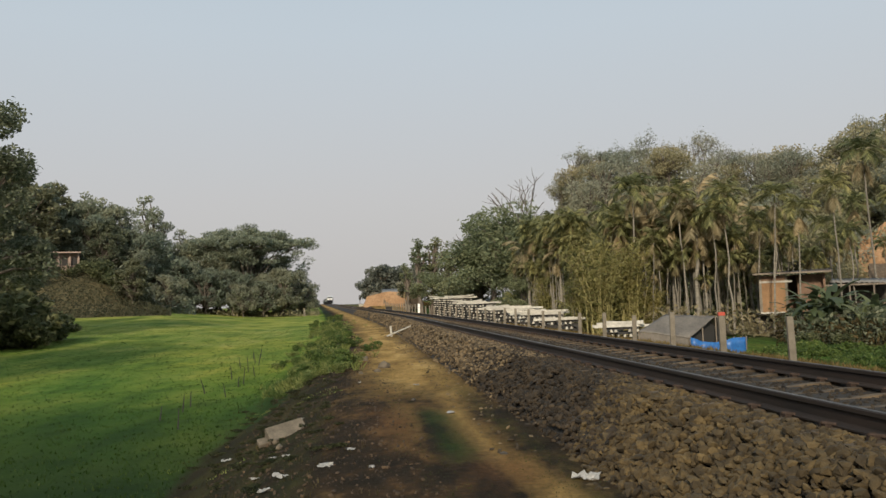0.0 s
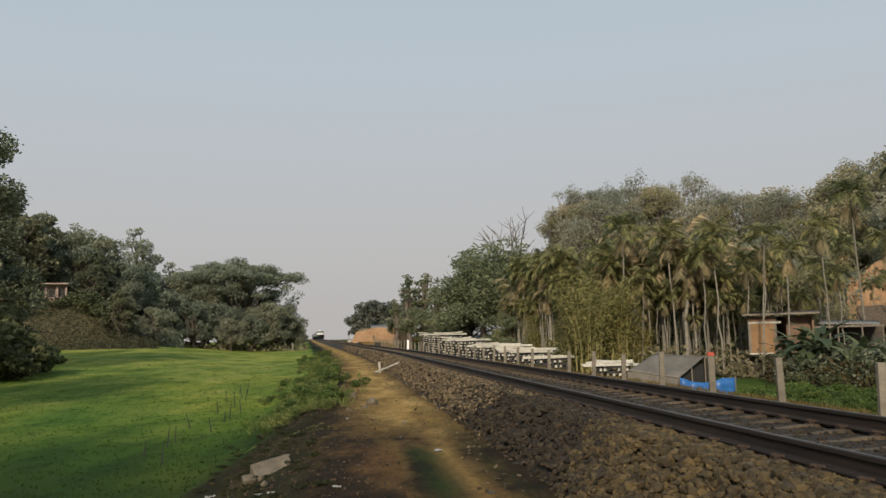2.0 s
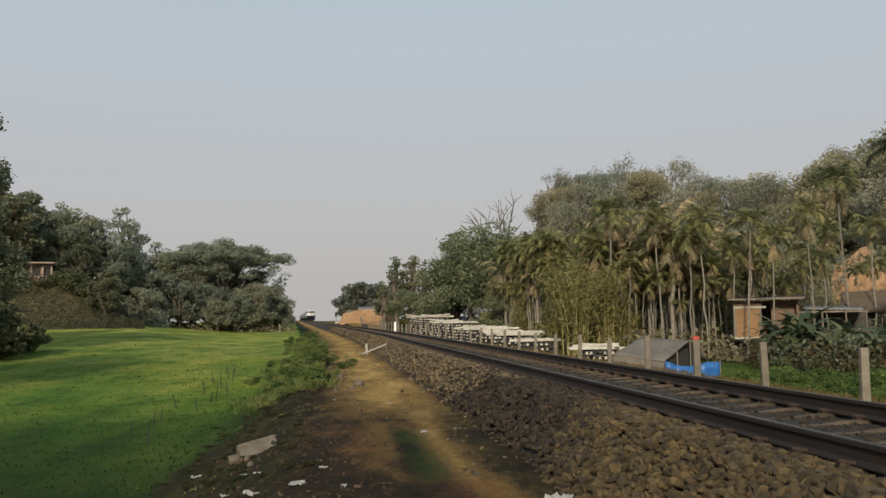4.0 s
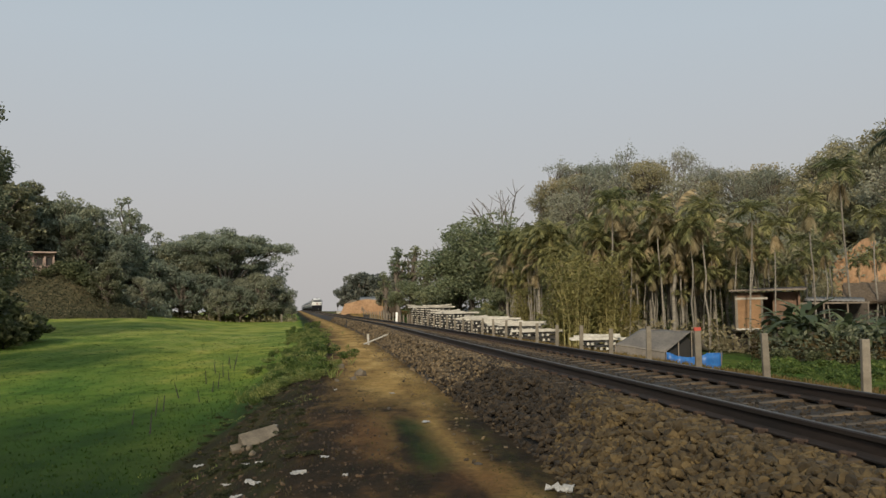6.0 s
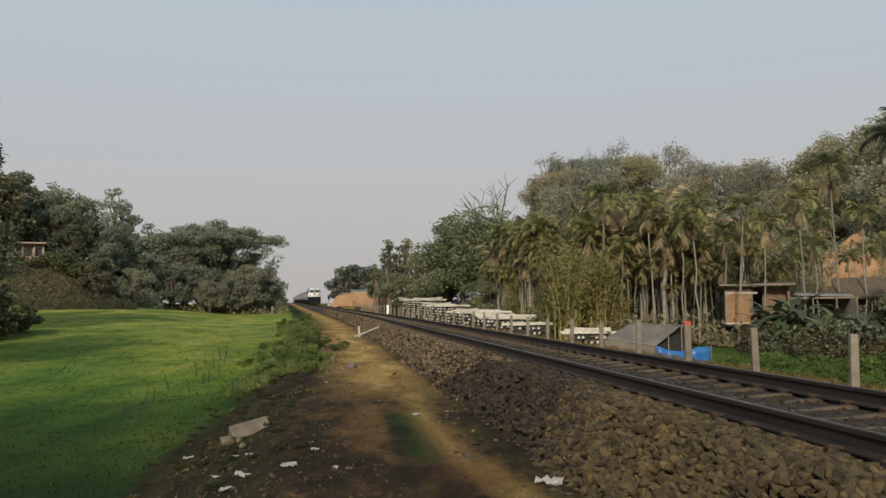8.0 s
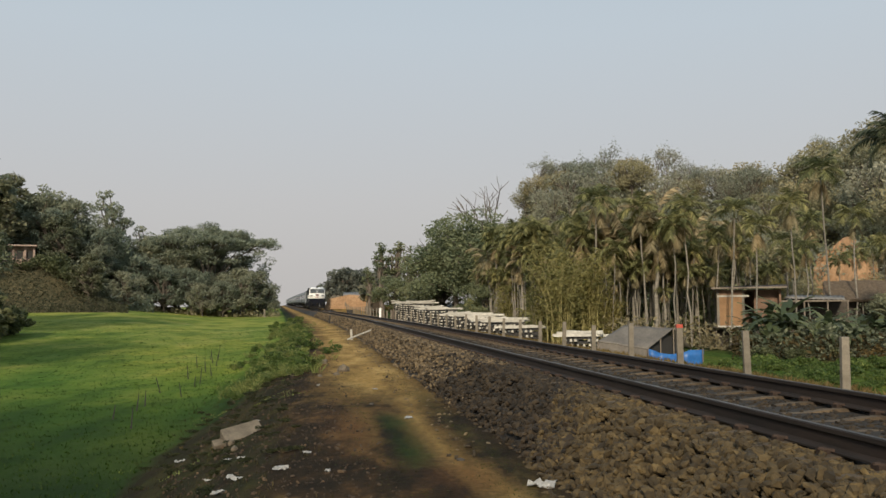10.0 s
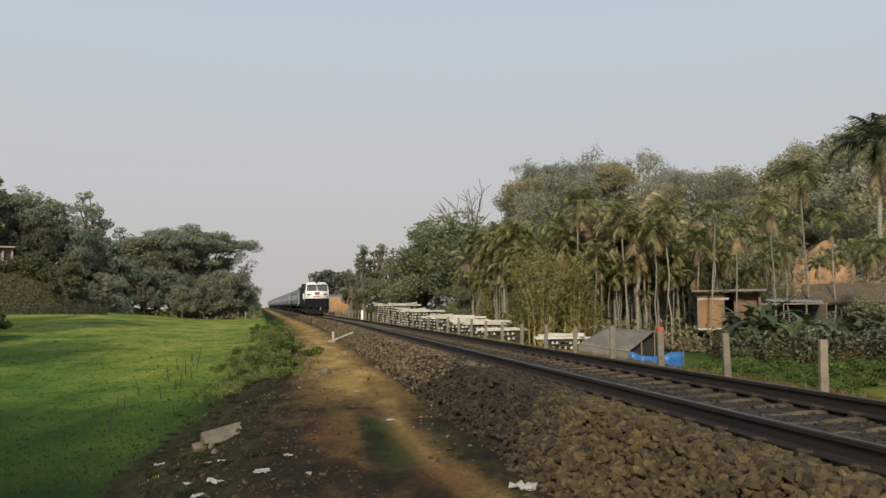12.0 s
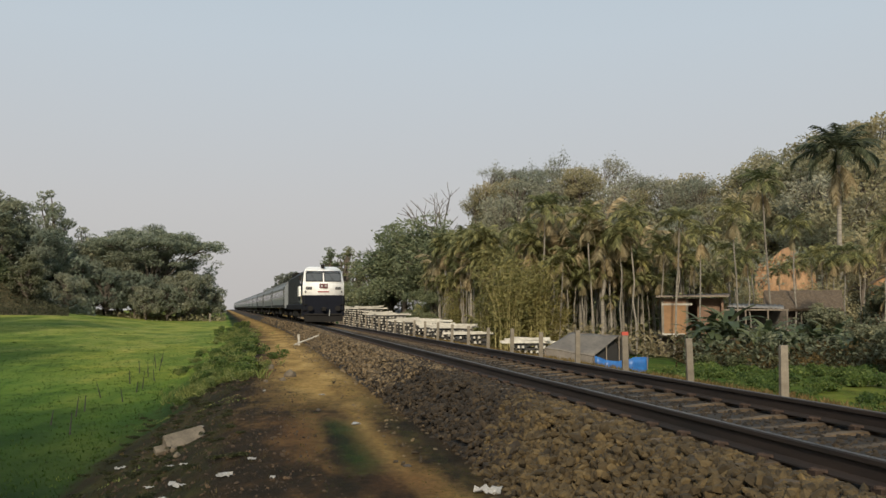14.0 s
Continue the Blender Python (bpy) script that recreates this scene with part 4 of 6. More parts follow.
undergrowth("grove_dry_litter", 34, 7000, 4, 21.5, 52, 76, M_PALM_DEAD, 0.2, "dry brown stalks and fallen fronds under the palms", 1.7)

undergrowth("yard_plants", 35, 9000, 21.5, 37, 45, 56, M_LEAF_BIG, 0.15, "tangled green and brown plants below the houses", 1.5)
undergrowth("yard_stalks", 36, 4000, 21, 37, 44, 54, M_WITHERED, 0.14, "dry brown stalks below the houses", 1.6)

# --- areca palm grove
areca = [palm("areca_palm", 40 + i, 9.2 + 0.5 * i, 0.068, 13 + i % 3, 2.15, 0.8, 18, M_PALM,
              ("slender areca palm with pale trunk and green fronds", "slender areca palm with dry brown fronds hanging down")[dd > 3], dd)
         for i, dd in enumerate((5, 9, 3, 11, 7))]
for i in range(195):
    a = rv.uniform(4.8, 21.5) if i < 165 else rv.uniform(21.5, 34)
    d = rv.uniform(60, 88) if a < 19.5 else rv.uniform(63, 84)
    if 25.9 < a < 29.3:
        continue
    put(areca[i % 5], [(*clear(a, d, rv.uniform(0.56, 0.88) * (0.82 if a < 6.8 else 0.95 if a < 9 else 1.14 if a < 15 else 1.04)), rv.uniform(0, 360))], USED)
for a, d, s in ((20.9, 56, 0.93), (18.6, 57, 0.92), (22.4, 53, 0.72), (24.9, 55, 0.78), (26.9, 60, 1.0), (25.6, 57, 0.62), (28.2, 60, 0.86), (30.9, 54, 0.6), (33.0, 58, 0.8), (17.6, 56, 0.85), (15.9, 58, 0.9)):
    put(areca[int(a * 10) % 5], [(*spot(a, d), s, rv.uniform(0, 360))], USED)
for i in range(56):
    a = rv.uniform(6.2, 20.5)
    if 9.6 < a < 12.8:
        continue
    put(areca[i % 5], [(*clear(a, rv.uniform(57.5, 66), rv.uniform(0.62, 0.86)), rv.uniform(0, 360))], USED)
young = palm("young_palm", 47, 2.6, 0.07, 11, 2.3, 0.85, 16, M_PALM, "young areca palm filling the gaps between the trunks", 5, group="young palms")
for i in range(70):
    a = rv.uniform(4.6, 22)
    put(young, [(*clear(a, rv.uniform(61, 78), rv.uniform(0.45, 0.85)), rv.uniform(0, 360))], USED)
for i in range(60):
    a = rv.uniform(5.4, 20.5)
    if 9.6 < a < 12.8:
        continue
    put(areca[(1, 3, 4)[i % 3]], [(*clear(a, rv.uniform(58, 70), rv.uniform(0.36, 0.62)), rv.uniform(0, 360))], USED)
# skirt of dead fronds on a few palms at the edge of the grove
skirt = palm("dying_palm", 48, 5.6, 0.09, 4, 1.7, 0.5, 12, M_PALM_DEAD, "dying palm wrapped in pale dry hanging fronds", 14, group="dying palms")
put(skirt, [(*clear(a, d, s), t) for a, d, s, t in ((5.4, 61, 0.95, 0), (5.9, 62, 0.85, 80), (7.9, 60, 0.8, 140), (14.9, 60, 1.0, 200), (16.3, 62, 1.1, 20), (15.5, 66, 1.25, 260), (12.9, 63, 1.1, 310))], USED)

for i in range(14):
    put(skirt, [(*spot(rv.uniform(12.8, 20), rv.uniform(58, 66)), rv.uniform(0.8, 1.25), rv.uniform(0, 360))], USED)

# --- coconut palms
coco = palm("coconut_palm", 52, 9.5, 0.17, 22, 4.0, 0.95, 26, M_PALM_DARK, "tall coconut palm with a full dark crown", 4, 0.03, "coconut palms")
coco_tall = palm("coconut_palm", 53, 15.6, 0.19, 28, 4.2, 1.0, 28, M_PALM_DARK, "tall coconut palm with a full dark crown above the houses", 6, 0.02, "coconut palms")
put(coco_tall, [(*spot(30.7, 80), 1.04, 40)], USED)
put(coco, [(*spot(12.6, 84), 0.62, 10), (*spot(19.3, 74), 0.72, 70), (*spot(21.5, 72), 0.62, 200), (*spot(23.3, 76), 0.6, 150), (*spot(34.5, 70), 0.8, 90),
           (*spot(-1.6, 150), 0.75, 0), (*spot(-2.5, 158), 0.72, 100), (*spot(-0.6, 155), 0.66, 220), (*spot(33.3, 62), 0.55, 320)], USED)

# --- bamboo and the trees at the grove's left end
bam = bamboo(55, 8.5, 60, "feathery yellow-green bamboo clump behind the fence")
put(bam, [(*spot(10.2, 56), 0.95, 0), (*spot(12.2, 57), 1.0, 120), (*spot(11.2, 60), 1.12, 40), (*spot(9.2, 60), 0.72, 60), (*clear(7.0, 68, 0.7), 250), (*spot(13.4, 58), 0.55, 200), (*spot(26.0, 88), 1.0, 30), (*spot(28.5, 92), 1.1, 80), (*spot(24.0, 90), 1.0, 150)], USED)
grove = [tree("broadleaf_tree", 61, 12.5, 5.2, M_LEAF_GROVE, 8000, 0.2, "dense green broad-leaved tree beside the line", 0.22, 24, group="line-side trees"),
         tree("broadleaf_tree", 62, 10, 4.4, M_LEAF_GROVE, 6400, 0.2, "dark green tree with a dense low crown", 0.2, 20, group="line-side trees"),
         tree("broadleaf_tree", 63, 8.5, 3.6, M_LEAF_HAZED, 3000, 0.32, "haze-pale green tree with an open crown", 0.3, 16, group="line-side trees")]
put(grove[0], [(*spot(3.5, 104), 1.2, 0), (*spot(5.0, 98), 1.14, 110), (*spot(1.7, 118), 0.85, 220), (*spot(6.6, 94), 0.9, 40), (*spot(2.7, 112), 1.0, 300), (*spot(3.3, 107), 1.12, 60)], USED)
put(grove[1], [(*spot(2.6, 108), 0.85, 30), (*spot(1.3, 122), 0.95, 200), (*spot(0.2, 128), 0.8, 110), (*spot(5.0, 94), 0.8, 170), (*spot(5.6, 84), 0.75, 260), (*spot(-0.8, 128), 1.0, 80), (*spot(7.6, 88), 0.85, 300)], USED)
put(grove[2], [(*spot(-2.2, 160), 0.8, 0), (*spot(2.0, 116), 0.55, 200), (*spot(0.7, 128), 0.7, 120), (*spot(3.5, 102), 0.5, 45)], USED)
slim = tree("slender_tree", 67, 14, 2.0, M_LEAF_GROVE, 1500, 0.2, "slender tree with tufted branches beside the line", 0.25, 30, squash=0.7, group="line-side trees")
put(slim, [(*spot(-1.45, 140), 1.12, 20), (*spot(-0.6, 141), 1.14, 260), (*spot(0.25, 134), 0.9, 200), (*spot(-2.3, 150), 0.75, 80)], USED)
dead = twig_tree("bare_tree", 66, 14, "bare grey tree with forked leafless branches")
put(dead, [(*spot(5.3, 108), 1.3, 30), (*spot(6.1, 110), 1.12, 200)], USED)
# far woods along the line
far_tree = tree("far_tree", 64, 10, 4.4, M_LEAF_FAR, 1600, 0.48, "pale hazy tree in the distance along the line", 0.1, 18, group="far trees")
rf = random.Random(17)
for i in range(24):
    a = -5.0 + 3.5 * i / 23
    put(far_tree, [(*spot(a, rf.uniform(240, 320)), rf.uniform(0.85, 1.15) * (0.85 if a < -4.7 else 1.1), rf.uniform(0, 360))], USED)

for a, d, s, k in ((25.2, 76, 0.6, 1), (30.2, 76, 0.7, 1), (26.6, 84, 0.95, 0), (28.0, 85, 1.0, 1), (29.0, 84, 0.95, 0), (31.8, 88, 1.0, 1)):
    put(hill[k], [(*spot(a, d), s, a * 61)], USED)
for a, d, s in ((27.2, 68, 0.62), (28.1, 70, 0.7)):
    put(areca[2], [(*spot(a, d), s, a * 40)], USED)
# --- bananas, thickets and scrub round the houses
ban = [banana(71, 3.4), banana(72, 2.8)]
for i, (a, d, s) in enumerate(((22.9, 49, 1.15), (23.6, 50, 1.2), (24.3, 48, 1.3), (25.0, 50, 1.15), (24.0, 51, 1.25), (25.8, 51, 1.05), (26.6, 50, 1.0), (27.3, 52, 1.0), (22.3, 51, 0.9), (31.3, 47, 1.0), (29.4, 50, 0.9), (26.1, 48, 1.0), (27.0, 49, 0.9), (27.9, 48, 1.0), (30.2, 49, 1.0), (23.2, 47, 0.8),
                               (28.4, 51, 0.95), (4.6, 74, 1.0), (3.6, 78, 1.0), (5.4, 72, 1.0), (17.2, 62, 0.9), (18.9, 62, 0.9), (16.2, 60, 0.9), (7.4, 66, 0.9))):
    put(ban[i % 2], [(*clear(a, d, s * (0.92 if a > 20 else 0.8)), i * 77)], USED)
thicket = tree("shady_tree", 74, 7.5, 3.4, M_LEAF_BIG, 4200, 0.24, "dark shady tree hung with creepers beside the hut", 0.15, 20, group="line-side trees")
put(thicket, [(*spot(29.6, 52), 0.5, 75), (*spot(31.0, 50), 0.65, 190), (*spot(28.0, 52), 0.36, 280), (*spot(19.4, 74), 0.9, 60), (*spot(20.6, 77), 1.0, 150), (*spot(22.2, 75), 0.9, 230), (*spot(23.0, 72), 0.75, 330), (*spot(32.9, 46), 0.8, 0), (*spot(34.5, 42), 1.0, 130), (*spot(30.6, 74), 0.8, 40), (*spot(24.6, 76), 0.7, 190), (*spot(21.0, 73), 0.8, 260), (*spot(33.0, 66), 1.2, 90), (*spot(23.5, 78), 0.9, 320), (*spot(31.5, 80), 1.0, 10)], USED)
scrub = [bush(76, 1.6, 1.5, M_LEAF_DARK, 900, 0.15, "dark green bush below the houses"), bush(77, 1.3, 1.3, M_STRAW, 800, 0.14, "dry brown thicket of stalks"),
         bush(78, 0.5, 1.3, M_WEED_DARK, 900, 0.11, "low bright green creeping plants on the ground", "ground creepers")]
for i in range(26):
    a = rv.uniform(21.5, 34)
    put(scrub[rv.choice((0, 0, 0, 1, 1))], [(*spot(a, rv.uniform(44, 52)), rv.uniform(0.4, 0.95), rv.uniform(0, 360))], USED)
for i in range(46):
    a = rv.uniform(19.5, 35)
    put(scrub[2], [(*spot(a, rv.uniform(32, 43)), rv.uniform(0.5, 0.9), rv.uniform(0, 360))], USED)
for i in range(64):
    y = rv.uniform(14, 34)
    put(scrub[2], [(float(line_x(y)) + rv.uniform(8.9, 14.5), y, rv.uniform(0.35, 0.65), rv.uniform(0, 360))], USED)
for i in range(14):
    put(scrub[rv.choice((0, 0, 1))], [(*clear(rv.uniform(4, 14), rv.uniform(60, 72), rv.uniform(0.8, 1.3)), rv.uniform(0, 360))], USED)
for i in range(22):
    y = rv.uniform(125, 200)
    put(scrub[rv.choice((0, 1))], [(float(line_x(y)) + rv.uniform(11, 15), y, rv.uniform(0.9, 1.5), rv.uniform(0, 360))], USED)

# --- the far side of the meadow
def rain_tree():
    rng = np.random.default_rng(81)
    t = thing("rain_tree", Matrix(), "wide umbrella-shaped rain tree at the meadow's far edge", "tree", "meadow trees")
    runs = [(bend((0, 0, -0.4), (0.5, 0, 3.0), rng, 4, 0.06), 0.62, 0.5)]
    blobs = []
    for i in range(15):
        a = i * 2.4
        r = 9.3 * math.sqrt((i + 0.7) / 15)
        tip = np.array([math.cos(a) * r, math.sin(a) * r * 0.9, 13.4 - 0.030 * r * r + rng.normal(0, 0.25)])
        mid = np.array([tip[0] * 0.5, tip[1] * 0.5, 3.0 + (tip[2] - 3.0) * 0.6])
        runs.append((bend((0.5, 0, 2.8), mid, rng, 5, 0.1, 0.05), 0.24, 0.12))
        runs.append((bend(mid, tip, rng, 5, 0.12, 0.04), 0.12, 0.03))
        for j in range(15):
            b, rr = rng.uniform(0, 6.28), rng.uniform(0.3, 3.1)
            c = tip + np.array([math.cos(b) * rr, math.sin(b) * rr, 0.15 - 0.16 * rr + rng.normal(0, 0.3)])
            runs.append((bend(mid + (tip - mid) * rng.uniform(0.55, 0.9), c, rng, 4, 0.12), 0.05, 0.015))
            blobs.append((*c, rng.uniform(0.8, 1.5), rng.uniform(0.3, 0.7)))
            if rng.random() < (0.75 if c[0] < 2 else 0.28):
                blobs.append((c[0] * 0.95, c[1] * 0.95, c[2] - rng.uniform(0.7, 3.2), rng.uniform(0.8, 1.4), rng.uniform(0.4, 0.8)))
    v, q = tubes(runs, 7)
    fast_ob("trunk", v, q, M_BARK, t, True)
    v, q = leaves(blob_points(rng, blobs, 46000), rng, 0.19, 0.75)
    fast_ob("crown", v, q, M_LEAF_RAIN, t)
    return t


put(rain_tree(), [(*spot(-13.1, 138), 1.05, 0)], USED)
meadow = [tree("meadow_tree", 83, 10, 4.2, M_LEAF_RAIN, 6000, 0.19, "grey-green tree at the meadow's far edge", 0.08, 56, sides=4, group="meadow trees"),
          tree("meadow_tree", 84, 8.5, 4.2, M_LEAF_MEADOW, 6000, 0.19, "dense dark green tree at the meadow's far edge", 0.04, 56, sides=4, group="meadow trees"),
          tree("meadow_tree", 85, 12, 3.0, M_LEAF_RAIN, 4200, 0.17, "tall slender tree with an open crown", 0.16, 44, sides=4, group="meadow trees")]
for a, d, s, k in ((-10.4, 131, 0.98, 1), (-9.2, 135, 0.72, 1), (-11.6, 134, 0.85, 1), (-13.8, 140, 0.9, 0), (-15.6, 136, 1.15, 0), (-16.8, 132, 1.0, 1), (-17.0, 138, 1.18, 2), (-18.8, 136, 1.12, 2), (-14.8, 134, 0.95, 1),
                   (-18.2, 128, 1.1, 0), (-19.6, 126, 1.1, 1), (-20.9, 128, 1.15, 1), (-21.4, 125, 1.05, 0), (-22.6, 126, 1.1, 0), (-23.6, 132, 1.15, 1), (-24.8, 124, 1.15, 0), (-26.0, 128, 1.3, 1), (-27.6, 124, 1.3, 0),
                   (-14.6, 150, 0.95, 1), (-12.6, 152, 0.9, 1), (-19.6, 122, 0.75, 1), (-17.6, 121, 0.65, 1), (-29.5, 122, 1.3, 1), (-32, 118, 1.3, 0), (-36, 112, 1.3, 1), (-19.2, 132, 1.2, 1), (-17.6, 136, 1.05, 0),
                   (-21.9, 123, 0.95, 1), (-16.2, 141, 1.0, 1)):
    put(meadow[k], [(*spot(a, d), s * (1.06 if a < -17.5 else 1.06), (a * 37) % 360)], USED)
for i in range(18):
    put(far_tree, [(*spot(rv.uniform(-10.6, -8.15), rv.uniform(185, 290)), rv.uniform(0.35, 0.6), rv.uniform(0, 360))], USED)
undergrowth("meadow_edge_scrub", 86, 9000, -29, -16, 117, 140, M_LEAF_MEADOW, 0.24, "dark scrub on the shaded bank behind the meadow", 2.2)
undergrowth("bank_scrub", 91, 14000, -30, -17.5, 103, 118, M_BANKSCRUB, 0.16, "low brown-green scrub on the bare bank", 1.2)
undergrowth("meadow_edge_weeds", 87, 2500, -16.5, -8.2, 128, 150, M_LEAF_DRY, 0.26, "dry pale weeds along the meadow's far edge", 0.8)
for a, d, s in ((-13.6, 131, 0.95), (-12.2, 146, 1.45), (-10.9, 147, 1.4), (-13.4, 148, 1.45), (-14.6, 147, 1.45), (-9.9, 141, 1.0), (-11.8, 129, 0.75), (-15.4, 130, 0.9), (-13.0, 128, 0.7)):
    put(meadow[1], [(*spot(a, d), s, (a * 53) % 360)], USED)
big = tree("big_tree", 88, 17.5, 6.0, M_LEAF_BIG, 24000, 0.16, "tall dark tree with a ragged crown at the meadow's side", 0.12, 70, 0.5, 0.8, group="meadow trees")
# the second one is unseen, added to throw shade across the meadow
put(big, [(*spot(-29.7, 66), 1.25, 0), (*spot(-49.8, 34), 1.05, 120)], USED)
side_tree = tree("big_tree", 89, 9.5, 4.0, M_LEAF_BIG, 9000, 0.19, "spreading green tree with a ragged crown at the meadow's side", 0.02, 52, sides=5, group="meadow trees")
put(side_tree, [(*spot(-27.4, 82), 1.3, 30), (*spot(-24.6, 128), 1.25, 100), (*spot(-30.5, 56), 0.7, 200), (*spot(-26.6, 120), 1.5, 220), (*spot(-22.4, 130), 1.0, 310), (*spot(-26.4, 114), 0.62, 10), (*spot(-19.8, 110), 0.55, 70), (*spot(-21.4, 121), 0.7, 170), (*spot(-24.4, 126), 0.75, 270)], USED)
low = bush(90, 2.4, 2.3, M_LEAF_DARK, 1900, 0.2, "dark bush at the foot of the big tree")
put(low, [(*spot(-26.3, 61), 1.25, 40), (*spot(-25.5, 60), 0.9, 160), (*spot(-27.6, 62), 1.6, 260), (*spot(-25.4, 64), 1.0, 0), (*spot(-27.4, 60), 1.2, 90), (*spot(-24.2, 66), 0.62, 30), (*spot(-29.5, 58), 1.1, 220), (*spot(-26.2, 112), 1.0, 10), (*spot(-22.3, 115), 0.7, 60), (*spot(-21.2, 113), 1.1, 130), (*spot(-20.2, 112), 1.2, 200), (*spot(-23.4, 114), 0.45, 250)], USED)

# ---------------------------------------------------------------- line-side things
M_POST = surface("post_concrete", (0.125, 0.108, 0.082), (0.22, 0.193, 0.15), 3, 0.9, 0, 40, 0.4, None, 0.2, 0.15)
M_NEWSLEEPER = surface("pale_concrete", (0.28, 0.262, 0.22), (0.58, 0.55, 0.48), 3, 0.85, 0, 30, 0.2, None, 0.2, 0.2)
M_INSERT = plain("dark_insert", (0.03, 0.028, 0.026), 0.8)
M_TARP = surface("grey_tarpaulin", (0.085, 0.074, 0.062), (0.165, 0.146, 0.122), 1.2, 0.65, 0, 9, 0.5)
M_BLUE = surface("blue_tarpaulin", (0.012, 0.085, 0.28), (0.032, 0.16, 0.44), 2.5, 0.45, 0, 12, 0.3)
M_BRICK = surface("raw_brick", (0.13, 0.078, 0.05), (0.225, 0.142, 0.095), 3, 0.9, 0, 30, 0.3, None, 0.2, 0.22)
M_PLASTER = surface("orange_plaster", (0.20, 0.112, 0.054), (0.29, 0.17, 0.084), 1.5, 0.9, 0, 25, 0.2)
M_PINK = surface("faded_pink_wash", (0.26, 0.19, 0.155), (0.42, 0.315, 0.26), 1.5, 0.9, 0, 25, 0.2)
M_TIN = surface("weathered_tin", (0.13, 0.12, 0.108), (0.26, 0.245, 0.225), 1.5, 0.75, 0.1, 12, 0.2, (1, 6, 1))
M_TIN_RUST = surface("rusty_tin", (0.06, 0.045, 0.037), (0.15, 0.112, 0.088), 1.5, 0.7, 0.2, 12, 0.2, (1, 6, 1))
M_THATCH = surface("old_thatch", (0.062, 0.045, 0.030), (0.14, 0.102, 0.066), 2, 0.95, 0, 30, 0.8, (3, 3, 0.6))
M_TIMBER = surface("grey_timber", (0.13, 0.105, 0.08), (0.27, 0.225, 0.175), 3, 0.9, 0, 25, 0.3, (1, 1, 0.2))
M_DARKWALL = surface("dark_wall", (0.035, 0.03, 0.025), (0.085, 0.07, 0.055), 2, 0.9)
M_CLAY = surface("cut_clay", (0.2400, 0.1320, 0.0640), (0.3680, 0.2280, 0.1240), 0.5, 0.95, 0, 4, 0.8, (1, 1, 0.4))
M_REDCAP = plain("red_cap", (0.40, 0.06, 0.035), 0.7)
M_PLASTIC = surface("white_plastic_scrap", (0.16, 0.155, 0.14), (0.40, 0.39, 0.37), 6, 0.5, 0, 30, 0.2)
M_ROCK = surface("pale_rock", (0.085, 0.068, 0.047), (0.175, 0.142, 0.10), 5, 0.9, 0, 30, 0.6)


def fence_post(height, label):
    t = thing("fence_post", Matrix(), label, "fence post", "fence along the line")
    bm = bmesh.new()
    add_box(bm, 0, 0, height / 2 - 0.3, 0.17, 0.15, height + 0.6, None, 0.015)
    for v in bm.verts:
        if v.co.z > height * 0.7:
            v.co.x *= 0.86
            v.co.y *= 0.86
    part("shaft", bm, M_POST, t)
    return t


plain_post = fence_post(1.27, "weathered grey concrete fence post")
first = True
rp = random.Random(3)
for k in range(-1, 60):
    y = 16.3 + 3.72 * k
    if y < 10 or y > 215:
        continue
    x = float(line_x(y)) + 5.5
    m = pose(x, y, g(x, y), rp.uniform(-1.5, 1.5), rp.uniform(-1.0, 2.2), -6)
    if k == 2:
        p = thing("fence_post", m, "concrete fence post with a red painted cap", "fence post", "fence along the line")
        part("shaft", box(0, 0, 0.34, 0.17, 0.15, 1.88, 0.015), M_POST, p)
        part("cap", box(0, 0, 1.29, 0.18, 0.16, 0.1, 0.015), M_REDCAP, p, "red painted cap")
    elif first:
        plain_post.matrix_world = m
        first = False
    else:
        copy_thing(plain_post, m @ Matrix.Diagonal((1, 1, rp.uniform(0.9, 1.05), 1)))


# stacks of new concrete sleepers behind the fence
def sleeper_mesh():
    bm = prism([(-0.085, 0), (-0.045, 0.15), (0.045, 0.15), (0.085, 0)], -1.375, 1.375)
    for v in bm.verts:
        if abs(v.co.y) < 0.1:
            v.co.z *= 0.8
    me = bpy.data.meshes.new("stacked_sleeper")
    bm.to_mesh(me)
    bm.free()
    me.materials.append(M_NEWSLEEPER)
    return me


SLEEPER_ME = sleeper_mesh()
# spacers coloured near black so that the stack's gaps look shaded
bm = box(0, 0, 0.03, 0.16, 0.34, 0.09)
PAD_ME = bpy.data.meshes.new("gap_dark_spacer")
bm.to_mesh(PAD_ME)
bm.free()
PAD_ME.materials.append(M_INSERT)


